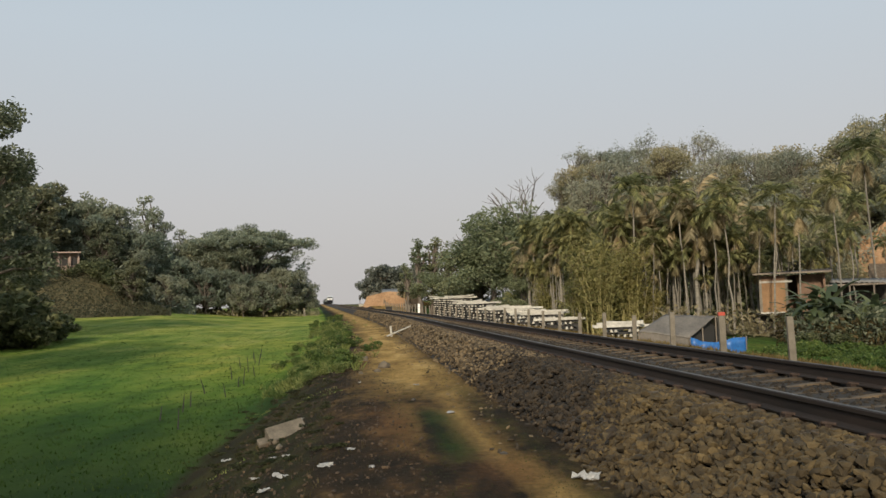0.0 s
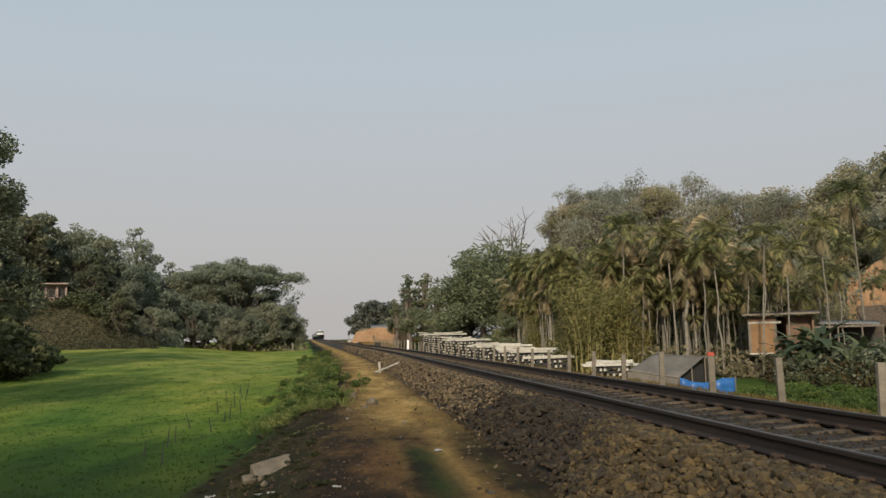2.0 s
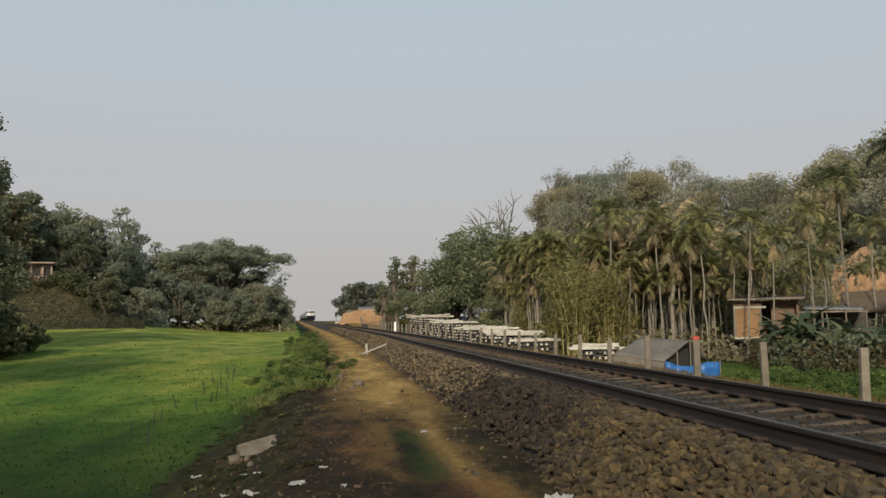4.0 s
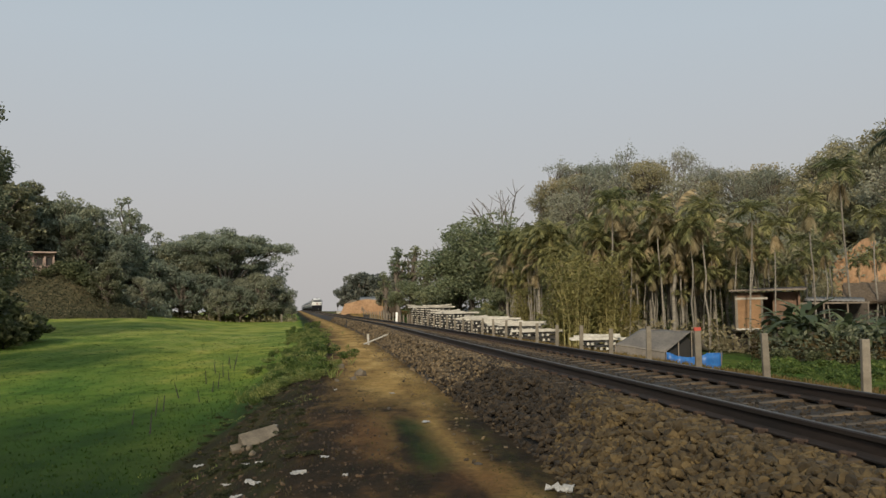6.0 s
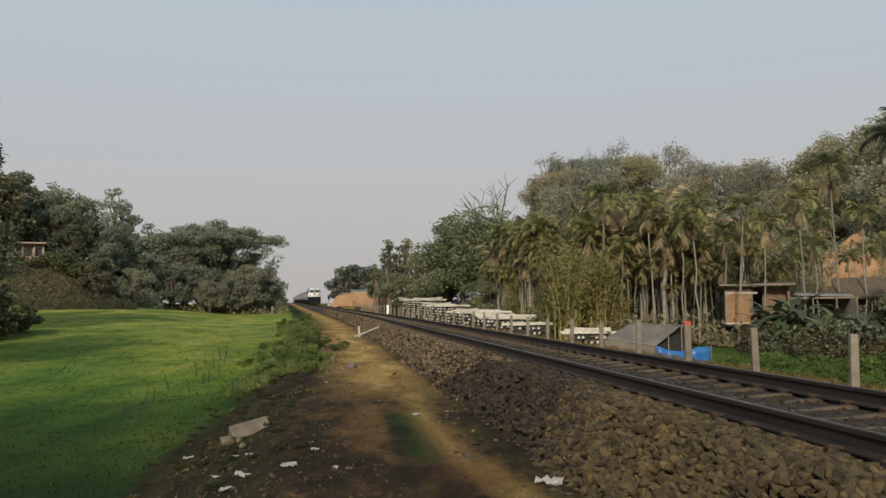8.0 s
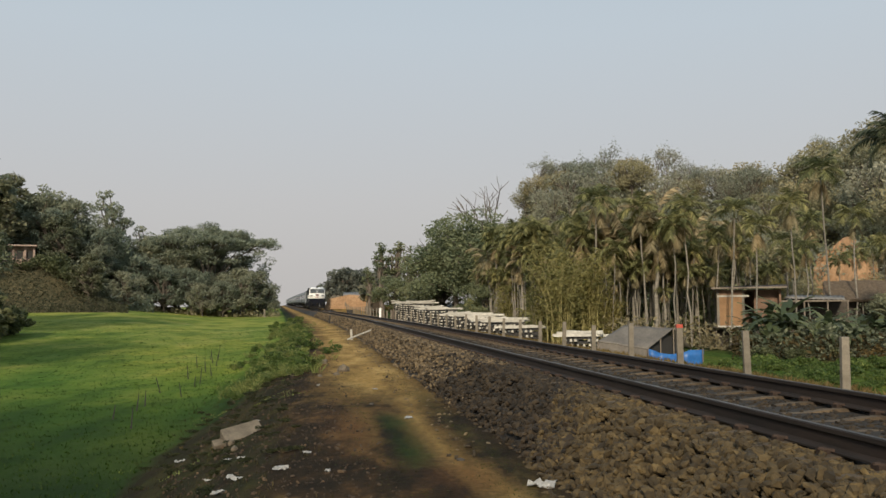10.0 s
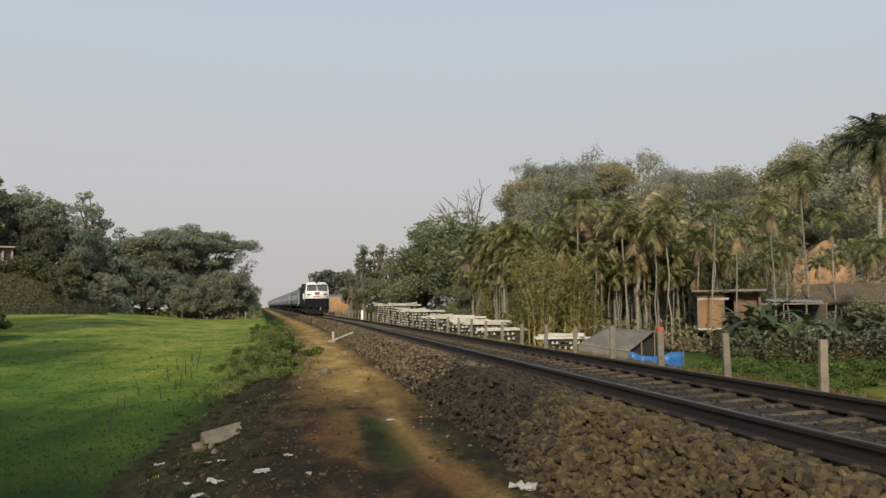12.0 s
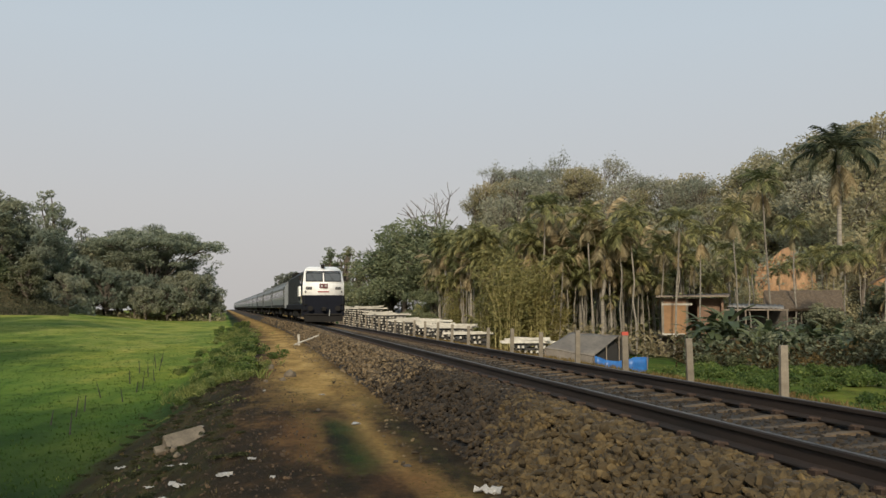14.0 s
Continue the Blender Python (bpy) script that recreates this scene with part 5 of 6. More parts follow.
def sleeper_stack(y, u, layers, columns, seed):
    """Sleepers lie along the line, their ends in a row; near-black timber between the layers, darkening the gaps like
    shade; a few thrown across the top.
    """
    rnd = random.Random(seed)
    x = float(line_x(y)) + u
    t = thing("sleeper_stack", pose(x, y, g(x, y), 0, 0, -math.degrees(math.atan2(x, y)) + rnd.uniform(-4, 4)), "stack of new pale concrete sleepers behind the fence", "sleeper stack", "sleeper stacks")
    z = 0.05
    for k in range(layers - 1):
        for c in range(columns):
            if rnd.random() < 0.12:
                continue
            ob = new("stacked_sleeper", SLEEPER_ME)
            ob.parent = t
            ob.matrix_basis = pose((c - (columns - 1) / 2) * 0.36 + rnd.uniform(-0.06, 0.06), rnd.uniform(-0.2, 0.2), z, rnd.uniform(-1, 1), 0, rnd.uniform(-4, 4))
        for s in (-0.95, 0.95):
            ob = new("spacer", PAD_ME)
            ob.parent = t
            ob.matrix_basis = pose(0, s, z + 0.16, 0, 0, 90) @ Matrix.Diagonal((0.9, columns * 1.05, 1.7, 1))
        z += 0.29
    # the top layer lies across the others
    lean = rnd.uniform(-4, 4)
    for c in range(rnd.choice((3, 4, 5))):
        ob = new("stacked_sleeper", SLEEPER_ME)
        ob.parent = t
        ob.matrix_basis = pose(rnd.uniform(-0.5, 0.5), -1.15 + c * 0.42 + rnd.uniform(-0.06, 0.06), z, rnd.uniform(-2, 2), 0, 90 + lean + rnd.uniform(-9, 9))
    for c in range(rnd.choice((0, 1, 1, 2))):
        ob = new("stacked_sleeper", SLEEPER_ME)
        ob.parent = t
        ob.matrix_basis = pose(rnd.uniform(-0.8, 0.8), -0.9 + 0.4 * c, z + 0.17, rnd.uniform(-6, 6), rnd.uniform(-6, 6), 90 + rnd.uniform(-35, 35))
    return t


rs = random.Random(8)
sleeper_stack(52.5, 11.7, 4, 6, 1)
y, k = 57.5, 0
while y < 128:
    layers = 4 if y < 61 else 5 if y < 72 else 6 if y < 86 else 8 if y < 100 else 10
    sleeper_stack(y, 9.3 + 0.02 * (y - 57) + rs.uniform(-0.2, 0.3), layers, 7, 20 + k)
    y += rs.uniform(3.5, 4.1)
    k += 1


# tarpaulin shelter with a blue sheet in front
def shelter():
    x, y = spot(15.3, 43)
    t = thing("tarpaulin_shelter", pose(x, y, g(x, y) - 0.02, 0, 0, -15), "low grey tarpaulin shelter on poles with an open dark end", "shelter")
    front, ridge, back = [(-1.95, -1.1, 1.1), (0.35, -1.25, 0.72)], [(-0.68, 0.35, 1.8), (1.66, 0.1, 1.66)], [(0.3, 1.7, 0.75), (2.55, 1.4, 0.6)]

    def sheet(name, low_edge, high_edge, seed):
        n, m = 15, 9
        V, Q = [], []
        for i in range(n):
            for j in range(m):
                a, b = i / (n - 1), j / (m - 1)
                lo, hi = Vector(low_edge[0]).lerp(Vector(low_edge[1]), a), Vector(high_edge[0]).lerp(Vector(high_edge[1]), a)
                p = lo.lerp(hi, b)
                p.z -= 0.07 * math.sin(math.pi * a) * math.sin(math.pi * b) + 0.015 * math.sin(13 * a + 5 * b + seed)
                V.append(p)
        for i in range(n - 1):
            for j in range(m - 1):
                p = i * m + j
                Q.append((p, p + m, p + m + 1, p + 1))
        ob = mesh_ob(name, V, Q, M_TARP, t, True)
        ob.modifiers.new("thickness", "SOLIDIFY").thickness = 0.012

    sheet("front_sheet", front, ridge, 0)
    sheet("rear_sheet", back, ridge, 2)
    # dark end wall and added black panel imitate the shade inside the shelter
    part("end_wall", prism([(-1.2, -0.1), (-1.15, 0.75), (0.0, 1.6), (1.15, 0.6), (1.2, -0.1)], -0.03, 0.03), M_DARKWALL, t).matrix_basis = pose(-0.55, 0.35, 0.05, 0, 0, 70)
    part("gable_shade", prism([(-1.6, 0), (-1.5, 0.6), (0.1, 1.5), (1.6, 0.5), (1.6, 0)], -0.01, 0.01), M_INSERT, t, "black panel standing for the shade inside the open end").matrix_basis = pose(1.2, 0.12, 0.02, 0, 0, 50)
    part("skirt", box(-0.8, -1.16, 0.38, 2.25, 0.03, 0.86, 0.0, pose(0, 0, 0, 0, 7, -3)), M_TARP, t, "grey sheet hung below the eave")
    part("ridge_pole", rod((-0.72, 0.35, 1.76), (1.7, 0.1, 1.62), 0.03), M_TIMBER, t)
    for px, py, h in ((1.63, 0.1, 1.62), (0.35, -1.22, 0.72), (-1.92, -1.1, 1.08), (2.5, 1.38, 0.6), (-0.66, 0.35, 1.74), (1.0, -0.5, 1.2)):
        part("pole", rod((px, py, -0.15), (px, py, h), 0.03), M_TIMBER, t)
    x, y = spot(17.5, 41.0)
    b = thing("blue_tarpaulin", pose(x, y, g(x, y) - 0.2, 0, 0, -17), "bright blue plastic sheet hung round the shelter", "tarpaulin")
    n = 19
    V, Q = [], []
    for i in range(n):
        a = i / (n - 1)
        px = -1.15 + 2.4 * a
        py = 0.15 * math.sin(a * 7) + (0.5 * (a - 0.75) if a > 0.75 else 0)
        top = 0.98 - 0.24 * math.sin(min(1, a * 1.4) * math.pi * 0.9) + (0.03 if a > 0.7 else 0)
        for j in range(4):
            V.append((px + 0.02 * j * math.sin(a * 20), py + 0.05 * math.sin(a * 23 + j), top * j / 3))
    for i in range(n - 1):
        for j in range(3):
            p = i * 4 + j
            Q.append((p, p + 4, p + 5, p + 1))
    ob = mesh_ob("sheet", V, Q, M_BLUE, b, True)
    ob.modifiers.new("thickness", "SOLIDIFY").thickness = 0.01
    for px in (-1.15, 0.3, 1.25):
        part("stake", rod((px, 0.08, -0.1), (px, 0.08, 1.0), 0.025), M_TIMBER, b)


shelter()


def corrugated(w, d, waves, material, parent, name, m, label=""):
    n = waves * 4 + 1
    V, Q = [], []
    for i in range(n):
        x = -w / 2 + w * i / (n - 1)
        z = 0.02 * math.sin(i / 4 * 2 * math.pi)
        V += [m @ Vector((x, -d / 2, z)), m @ Vector((x, d / 2, z))]
    for i in range(n - 1):
        Q.append((2 * i, 2 * i + 2, 2 * i + 3, 2 * i + 1))
    ob = mesh_ob(name, V, Q, material, parent, True, label)
    ob.modifiers.new("thickness", "SOLIDIFY").thickness = 0.01
    return ob


def brick_house():
    x, y = spot(22.1, 58)
    t = thing("brick_house", pose(x, y, g(x, y), 0, 0, -22), "small unfinished orange-brick house with a flat tin roof", "house")
    base = 1.1
    part("plinth", box(0, 1.2, base / 2 - 0.2, 3.9, 3.4, base + 0.4, 0.03), M_DARKWALL, t)
    wall = part("wall", box(-1.15, -0.35, base + 1.28, 1.5, 0.16, 2.3), M_PLASTER, t, "orange plastered front wall")
    part("side_wall", box(-1.84, 1.2, base + 1.28, 0.14, 2.9, 2.5), M_BRICK, t)
    part("corner_post", box(-1.86, -0.36, base + 1.25, 0.16, 0.2, 2.5), M_POST, t)
    part("corner_post", box(-0.34, -0.36, base + 1.25, 0.14, 0.2, 2.5), M_POST, t)
    part("back_wall", box(0, 2.6, base + 1.28, 3.8, 0.14, 2.5), M_BRICK, t)
    part("far_side_wall", box(1.84, 1.2, base + 1.28, 0.14, 2.9, 2.5), M_BRICK, t)
    wall2 = part("front_wall", box(1.05, 0.3, base + 1.35, 1.5, 0.14, 2.3), M_BRICK, t)
    part("lintel", box(-0.95, -0.44, base + 2.12, 1.9, 0.05, 0.12), M_NEWSLEEPER, wall)
    part("sill", box(-1.2, -0.46, base + 0.2, 1.4, 0.1, 0.1), M_NEWSLEEPER, wall)
    for r in range(4):
        for c in range(7):
            part("brick", box(-1.75 + c * 0.215 + (r % 2) * 0.1, -0.445, base + 2.24 + r * 0.072, 0.2, 0.03, 0.058), M_BRICK, wall)
    corrugated(4.6, 4.0, 16, M_TIN_RUST, t, "roof", pose(0.0, 1.0, base + 2.72, 3, -1.5, 0), "dark weathered tin roof")
    part("fascia", box(0.0, -0.98, base + 2.63, 4.5, 0.06, 0.1), M_TIMBER, t)
    corrugated(2.6, 1.2, 9, M_TIN, t, "lower_roof", pose(-0.9, -0.95, base + 0.05, -8, 3, 0), "rusty tin sheet over the lean-to")
    for px in (-2.0, -0.2, 0.9):
        part("prop", rod((px, -1.35, -0.6), (px, -1.35, base - 0.05), 0.05), M_TIMBER, t)


def shed():
    x, y = spot(25.9, 58)
    t = thing("tin_shed", pose(x, y, g(x, y), 0, 0, -26), "open shed with a pale tin roof beside the brick house", "shed")
    corrugated(3.3, 2.4, 12, M_TIN, t, "roof", pose(0, 0, 2.1, 6, 2, 0), "pale grey tin roof")
    part("beam", box(0, -1.1, 1.86, 3.8, 0.08, 0.1), M_TIMBER, t)
    part("back_wall", box(0, 1.0, 1.0, 3.6, 0.08, 2.2), M_DARKWALL, t)
    for px in (-1.8, -0.6, 0.7, 1.8):
        part("post", rod((px, -1.1, -0.2), (px, -1.1, 1.9), 0.05), M_TIMBER, t)
    part("rail", box(0, -1.12, 0.7, 3.6, 0.04, 0.06), M_TIMBER, t)


def hut():
    x, y = spot(28.6, 62)
    t = thing("thatched_hut", pose(x, y, g(x, y), 0, 0, -28), "low hut with an old brown thatched roof and dark open front", "hut")
    roof = bmesh.new()
    rnd = random.Random(5)
    n = 22
    for side in (-1, 1):
        rows = []
        for i in range(n):
            row = []
            for j in range(7):
                f = j / 6
                row.append(roof.verts.new((-2.4 + 4.8 * i / (n - 1) + rnd.uniform(-0.03, 0.03), side * (0.02 + 2.0 * f), 3.05 - 1.25 * f + rnd.uniform(-0.05, 0.05))))
            rows.append(row)
        for i in range(n - 1):
            for j in range(6):
                roof.faces.new((rows[i][j], rows[i + 1][j], rows[i + 1][j + 1], rows[i][j + 1]))
    ob = part("roof", roof, M_THATCH, t, "old brown thatch")
    ob.modifiers.new("thickness", "SOLIDIFY").thickness = 0.18
    part("back_wall", box(0, 1.5, 1.0, 4.2, 0.1, 2.2), M_DARKWALL, t)
    for s in (-2.05, 2.05):
        part("side_wall", box(s, 0.3, 1.0, 0.1, 2.6, 2.2), M_DARKWALL, t)
    part("front_wall", box(-1.1, -1.2, 0.95, 1.8, 0.08, 1.9), M_DARKWALL, t)
    for px in (-2.0, -0.1, 0.6, 1.3, 2.0):
        part("post", rod((px, -1.5, -0.2), (px, -1.5, 1.85), 0.055), M_TIMBER, t)
    part("door_cloth", box(0.95, -1.2, 1.1, 0.35, 0.04, 1.2, 0.01), M_NEWSLEEPER, t, "pale cloth hung in the doorway")


brick_house()
shed()
hut()


# bare clay cuts in the hillsides
def clay_cut(name, bearing, distance, w, h, lift, turn, seed):
    rng = np.random.default_rng(seed)
    x, y = spot(bearing, distance)
    n, m = 26, 16
    V, Q = [], []
    for i in range(n):
        for j in range(m):
            a, b = i / (n - 1) - 0.5, j / (m - 1)
            width = w * (1 - 0.15 * b ** 2)
            px = a * width + rng.normal(0, 0.02) * w * 0.3
            pz = h * b * (1 - 0.16 * (abs(a) * 2) ** 3 + 0.06 * math.sin(a * 9 + seed))
            py = 0.55 * h * b + 0.02 * h * math.sin(a * 13 + b * 3) + rng.normal(0, 0.008) * h
            V.append((px, py, pz))
    for i in range(n - 1):
        for j in range(m - 1):
            p = i * m + j
            Q.append((p, p + m, p + m + 1, p + 1))
    ob = mesh_ob(name, V, Q, M_CLAY, None, False)
    ob.matrix_world = pose(x, y, g(x, y) + lift, 0, 0, turn)
    mod = ob.modifiers.new("thickness", "SOLIDIFY")
    mod.thickness, mod.offset = 1.2, -1
    return tagged(ob, "bare orange clay face cut into the hillside", "clay bank", kind="structure")


clay_cut("clay_bank", 27.7, 79, 5.6, 7.6, 0.4, -27, 1)
clay_cut("clay_bank", -3.4, 165, 11, 3.0, -0.4, 3, 2)
clay_cut("clay_bank", 33.4, 86, 3.5, 4.0, 0.5, -33, 3)


def small_houses():
    # long roof above the far clay bank
    x, y = spot(-2.7, 180)
    t = thing("roadside_shed", pose(x, y, g(x, y) + 0.2, 0, 0, 2), "long low shed with a grey tin roof above the clay bank", "shed")
    part("wall", box(0, 1.5, 0.9, 7.6, 3.0, 2.0), M_DARKWALL, t)
    corrugated(8.6, 4.6, 20, M_TIN, t, "roof", pose(0, 1.3, 2.2, 12, 0, 0), "grey tin roof")
    x, y = spot(3.0, 128)
    t = thing("roadside_shed", pose(x, y, g(x, y), 0, 0, 0), "low shed with a grey tin roof among the trees", "shed")
    part("wall", box(0, 1.5, 1.0, 4.6, 3.0, 2.2), M_DARKWALL, t)
    corrugated(5.4, 4.2, 14, M_TIN, t, "roof", pose(0, 1.3, 2.4, 12, 0, 0), "grey tin roof")
    # half-hidden brick house on the meadow's wooded bank
    x, y = spot(-24.1, 117.5)
    t = thing("hillside_house", pose(x, y, 7.0, 0, 0, 23), "pale brick house half hidden by trees on the bank", "house")
    part("plinth", box(0, 1.5, -0.4, 5.4, 3.2, 0.9), M_DARKWALL, t)
    part("wall", box(0, 1.6, 1.1, 5.0, 2.6, 2.2), M_PINK, t)
    part("floor_band", box(0, 0.2, 0.1, 5.4, 0.5, 0.22), M_PINK, t)
    part("roof", box(0, 1.2, 2.3, 5.6, 3.8, 0.18, 0.03), M_PINK, t)
    for px in (-2.5, -1.2, 0.2, 1.5, 2.5):
        part("pillar", box(px, 0.1, 1.2, 0.22, 0.22, 2.1, 0.02), M_PINK, t)
    for px in (-1.8, -0.5, 0.9, 2.0):
        part("window", box(px, 0.29, 1.2, 0.7, 0.04, 1.0), M_INSERT, t)
    # pale walls under the rain tree
    for a, d, w, h in ((-13.2, 141, 2.2, 1.3), (-10.9, 139, 1.6, 1.0), (-9.9, 141, 1.8, 1.1), (-15.0, 139, 3.0, 0.7)):
        x, y = spot(a, d)
        t = thing("low_wall", pose(x, y, g(x, y), 0, 0, -a), "low whitewashed wall at the meadow's edge", "wall", "low walls")
        part("face", box(0, 0, h / 2, w, 0.25, h, 0.03), M_NEWSLEEPER, t)
        part("coping", box(0, 0, h + 0.03, w + 0.1, 0.33, 0.08, 0.02), M_POST, t)


small_houses()


def line_side_signs():
    x, y = spot(-1.64, 98)
    t = thing("distance_post", pose(x, y, g(x, y), 0, 2, 0), "white painted stone distance post by the line", "marker post")
    part("shaft", box(0, 0, 0.6, 0.26, 0.16, 1.6, 0.04), M_WHITE, t)
    x, y = spot(-5.5, 290)
    t = thing("signal", pose(x, y, g(x, y), 0, 0, 0), "colour-light signal on a grey post beside the line", "railway signal")
    part("post", rod((0, 0, -0.3), (0, 0, 3.6), 0.09), M_POST, t)
    head = part("head", box(0, -0.1, 3.0, 0.7, 0.3, 1.5, 0.05), M_INSERT, t)
    for z in (2.5, 2.95, 3.4):
        part("hood", rod((0, -0.4, z), (0, -0.24, z), 0.13), M_INSERT, head)
    part("cabinet", box(0.5, 0, 0.35, 1.8, 0.6, 0.9, 0.04), M_NEWSLEEPER, t)
    x, y = spot(-9.15, 128)
    t = thing("white_post", pose(x, y, g(x, y), 0, 0, 0), "white painted stone post at the meadow's edge", "marker post")
    part("shaft", box(0, 0, 0.5, 0.24, 0.2, 1.3, 0.03), M_POST, t)
    x, y = spot(-18.0, 114)
    t = thing("white_post", pose(x, y, g(x, y), 0, 0, 0), "white painted stone post at the meadow's edge", "marker post")
    part("shaft", box(0, 0, 0.3, 0.3, 0.25, 1.0, 0.03), M_POST, t)
    # thin dark stake left of the line
    y = 78
    x = float(line_x(y)) - 2.6
    t = thing("stake", pose(x, y, g(x, y), 0, 0, 0), "short dark stake at the edge of the ballast", "stake")
    part("shaft", rod((0, 0, -0.2), (0, 0, 0.75), 0.05), M_INSERT, t)
    x, y = spot(-3.62, 150)
    t = thing("relay_box", pose(x, y, g(x, y), 0, 0, 4), "small dark equipment box beside the line", "equipment box")
    part("body", box(0, 0, 0.3, 1.1, 0.5, 0.7, 0.04), M_INSERT, t)
    part("lid", box(0, 0, 0.68, 1.2, 0.6, 0.06, 0.02), M_DARKWALL, t)
    # broken white post lying on the shoulder
    x, y = spot(-3.5, 41)
    t = thing("broken_post", pose(x, y, g(x, y), 0, 0, 0), "broken white concrete post lying against the ballast", "fence post")
    part("stump", box(0.0, 0, 0.2, 0.1, 0.1, 0.62, 0.02, pose(0, 0, 0, 0, -3, 0)), M_NEWSLEEPER, t)
    part("fallen_piece", rod((-0.22, -0.1, 0.02), (0.95, 0.12, 0.47), 0.045, 0.035, 6), M_NEWSLEEPER, t)


line_side_signs()

# ---------------------------------------------------------------- foreground: ballast, litter, weeds, grass
BED_U = np.array([-3.4, -2.5, -2.0, -1.65, -1.0, -0.95, 0.95, 1.0, 1.75, 2.1, 2.85])
BED_Z = np.array([-0.70, -0.70, -0.42, -0.245, -0.195, -0.214, -0.214, -0.17, -0.19, -0.36, -0.8])


def bed_z(u, y):
    return np.interp(u, BED_U, BED_Z) + rail_z(y)


def scatter_stones(name, seed, count, u0, u1, y0, y1, size, material, label, power=1.0, slant=0.0):
    rng = np.random.default_rng(seed)
    y = y0 + (y1 - y0) * rng.random(count) ** power
    u = rng.uniform(u0, u1, count) + rng.normal(0, 0.06, count)
    y = y + slant * (u + 1.02)
    keep = ~((np.abs(np.abs(u) - 0.874) < 0.1))
    y, u = y[keep], u[keep]
    s = size * rng.uniform(0.6, 1.35, len(y))
    hump = 0.06 * (1 + wave(u, y, 0.5, 3)) * ((u < -1.6) & (u > -2.4))
    lift = np.where(np.abs(u) < 1.05, -0.1, -0.1 + (0.4 + 1.3 * np.clip((-1.3 - u) / 0.5, 0, 1)) * rng.random(len(y)) ** 2.2)
    p = np.stack([line_x(y) + u, y, bed_z(u, y) + s * lift + hump], 1)
    ob = stone_cloud(name, p, s, material, None, seed + 1)
    tagged(ob, label, "ballast", kind="stuff")
    return ob


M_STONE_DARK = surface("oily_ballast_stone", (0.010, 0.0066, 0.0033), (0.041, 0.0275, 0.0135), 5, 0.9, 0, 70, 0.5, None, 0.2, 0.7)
M_CLOD = surface("earth_clod", (0.020, 0.014, 0.009), (0.085, 0.055, 0.030), 6, 0.95, 0, 60, 0.4, None, 0.2, 0.5)
scatter_stones("fresh_ballast", 101, 9000, -2.5, -1.02, 3.2, 12.0, 0.038, M_STONE_TAN, "loose tan ballast stones heaped on the shoulder", 1.0, 2.1)
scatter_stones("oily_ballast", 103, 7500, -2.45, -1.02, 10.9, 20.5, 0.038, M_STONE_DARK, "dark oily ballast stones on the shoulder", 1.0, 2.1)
scatter_stones("shoulder_ballast", 105, 9000, -2.4, -1.02, 16.0, 52, 0.043, M_STONE, "grey-brown ballast stones on the shoulder", 1.25)
scatter_stones("strewn_stones", 113, 1300, -3.2, -2.35, 9, 60, 0.028, M_STONE, "stray ballast stones strewn along the footpath", 1.2)
scatter_stones("far_ballast", 107, 2600, -2.4, -1.02, 50, 120, 0.075, M_STONE, "grey-brown ballast stones along the line", 1.3)
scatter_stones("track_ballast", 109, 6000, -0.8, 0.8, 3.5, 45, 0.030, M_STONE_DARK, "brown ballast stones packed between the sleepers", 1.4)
scatter_stones("far_shoulder_ballast", 111, 3500, 1.02, 2.85, 6, 60, 0.05, M_STONE, "brown ballast stones on the far shoulder", 1.2)


def loose_stones():
    """Stones of the heap that can be told apart one by one."""
    holder = bpy.data.objects["ballast_bed"]
    rng = np.random.default_rng(120)
    rnd = random.Random(12)
    meshes = []
    for k in range(8):
        bm = bmesh.new()
        bmesh.ops.create_icosphere(bm, subdivisions=2, radius=1.0)
        reach = split_radius(rng, np.array([v.co[:] for v in bm.verts]), 1)[0]
        for v, r in zip(bm.verts, reach):
            v.co *= r
            v.co.x, v.co.z = v.co.x * 1.3, v.co.z * 0.75
        me = bpy.data.meshes.new("ballast_stone")
        bm.to_mesh(me)
        bm.free()
        me.materials.append(M_STONE_TAN)
        meshes.append(me)
    for i in range(300):
        u = rnd.uniform(-2.75, -1.4)
        y = rnd.uniform(5.4, 11.5) + 2.1 * (u + 1.02)
        s = rnd.uniform(0.034, 0.054)
        ob = new("ballast_stone", rnd.choice(meshes))
        ob.parent = holder
        ob.matrix_basis = pose(float(line_x(y)) + u, y, float(bed_z(u, y)) + (0.06 if u > -2.5 else 0.02), rnd.gauss(0, 25), rnd.gauss(0, 25), rnd.uniform(0, 360)) @ Matrix.Diagonal((s, s, s, 1))


loose_stones()


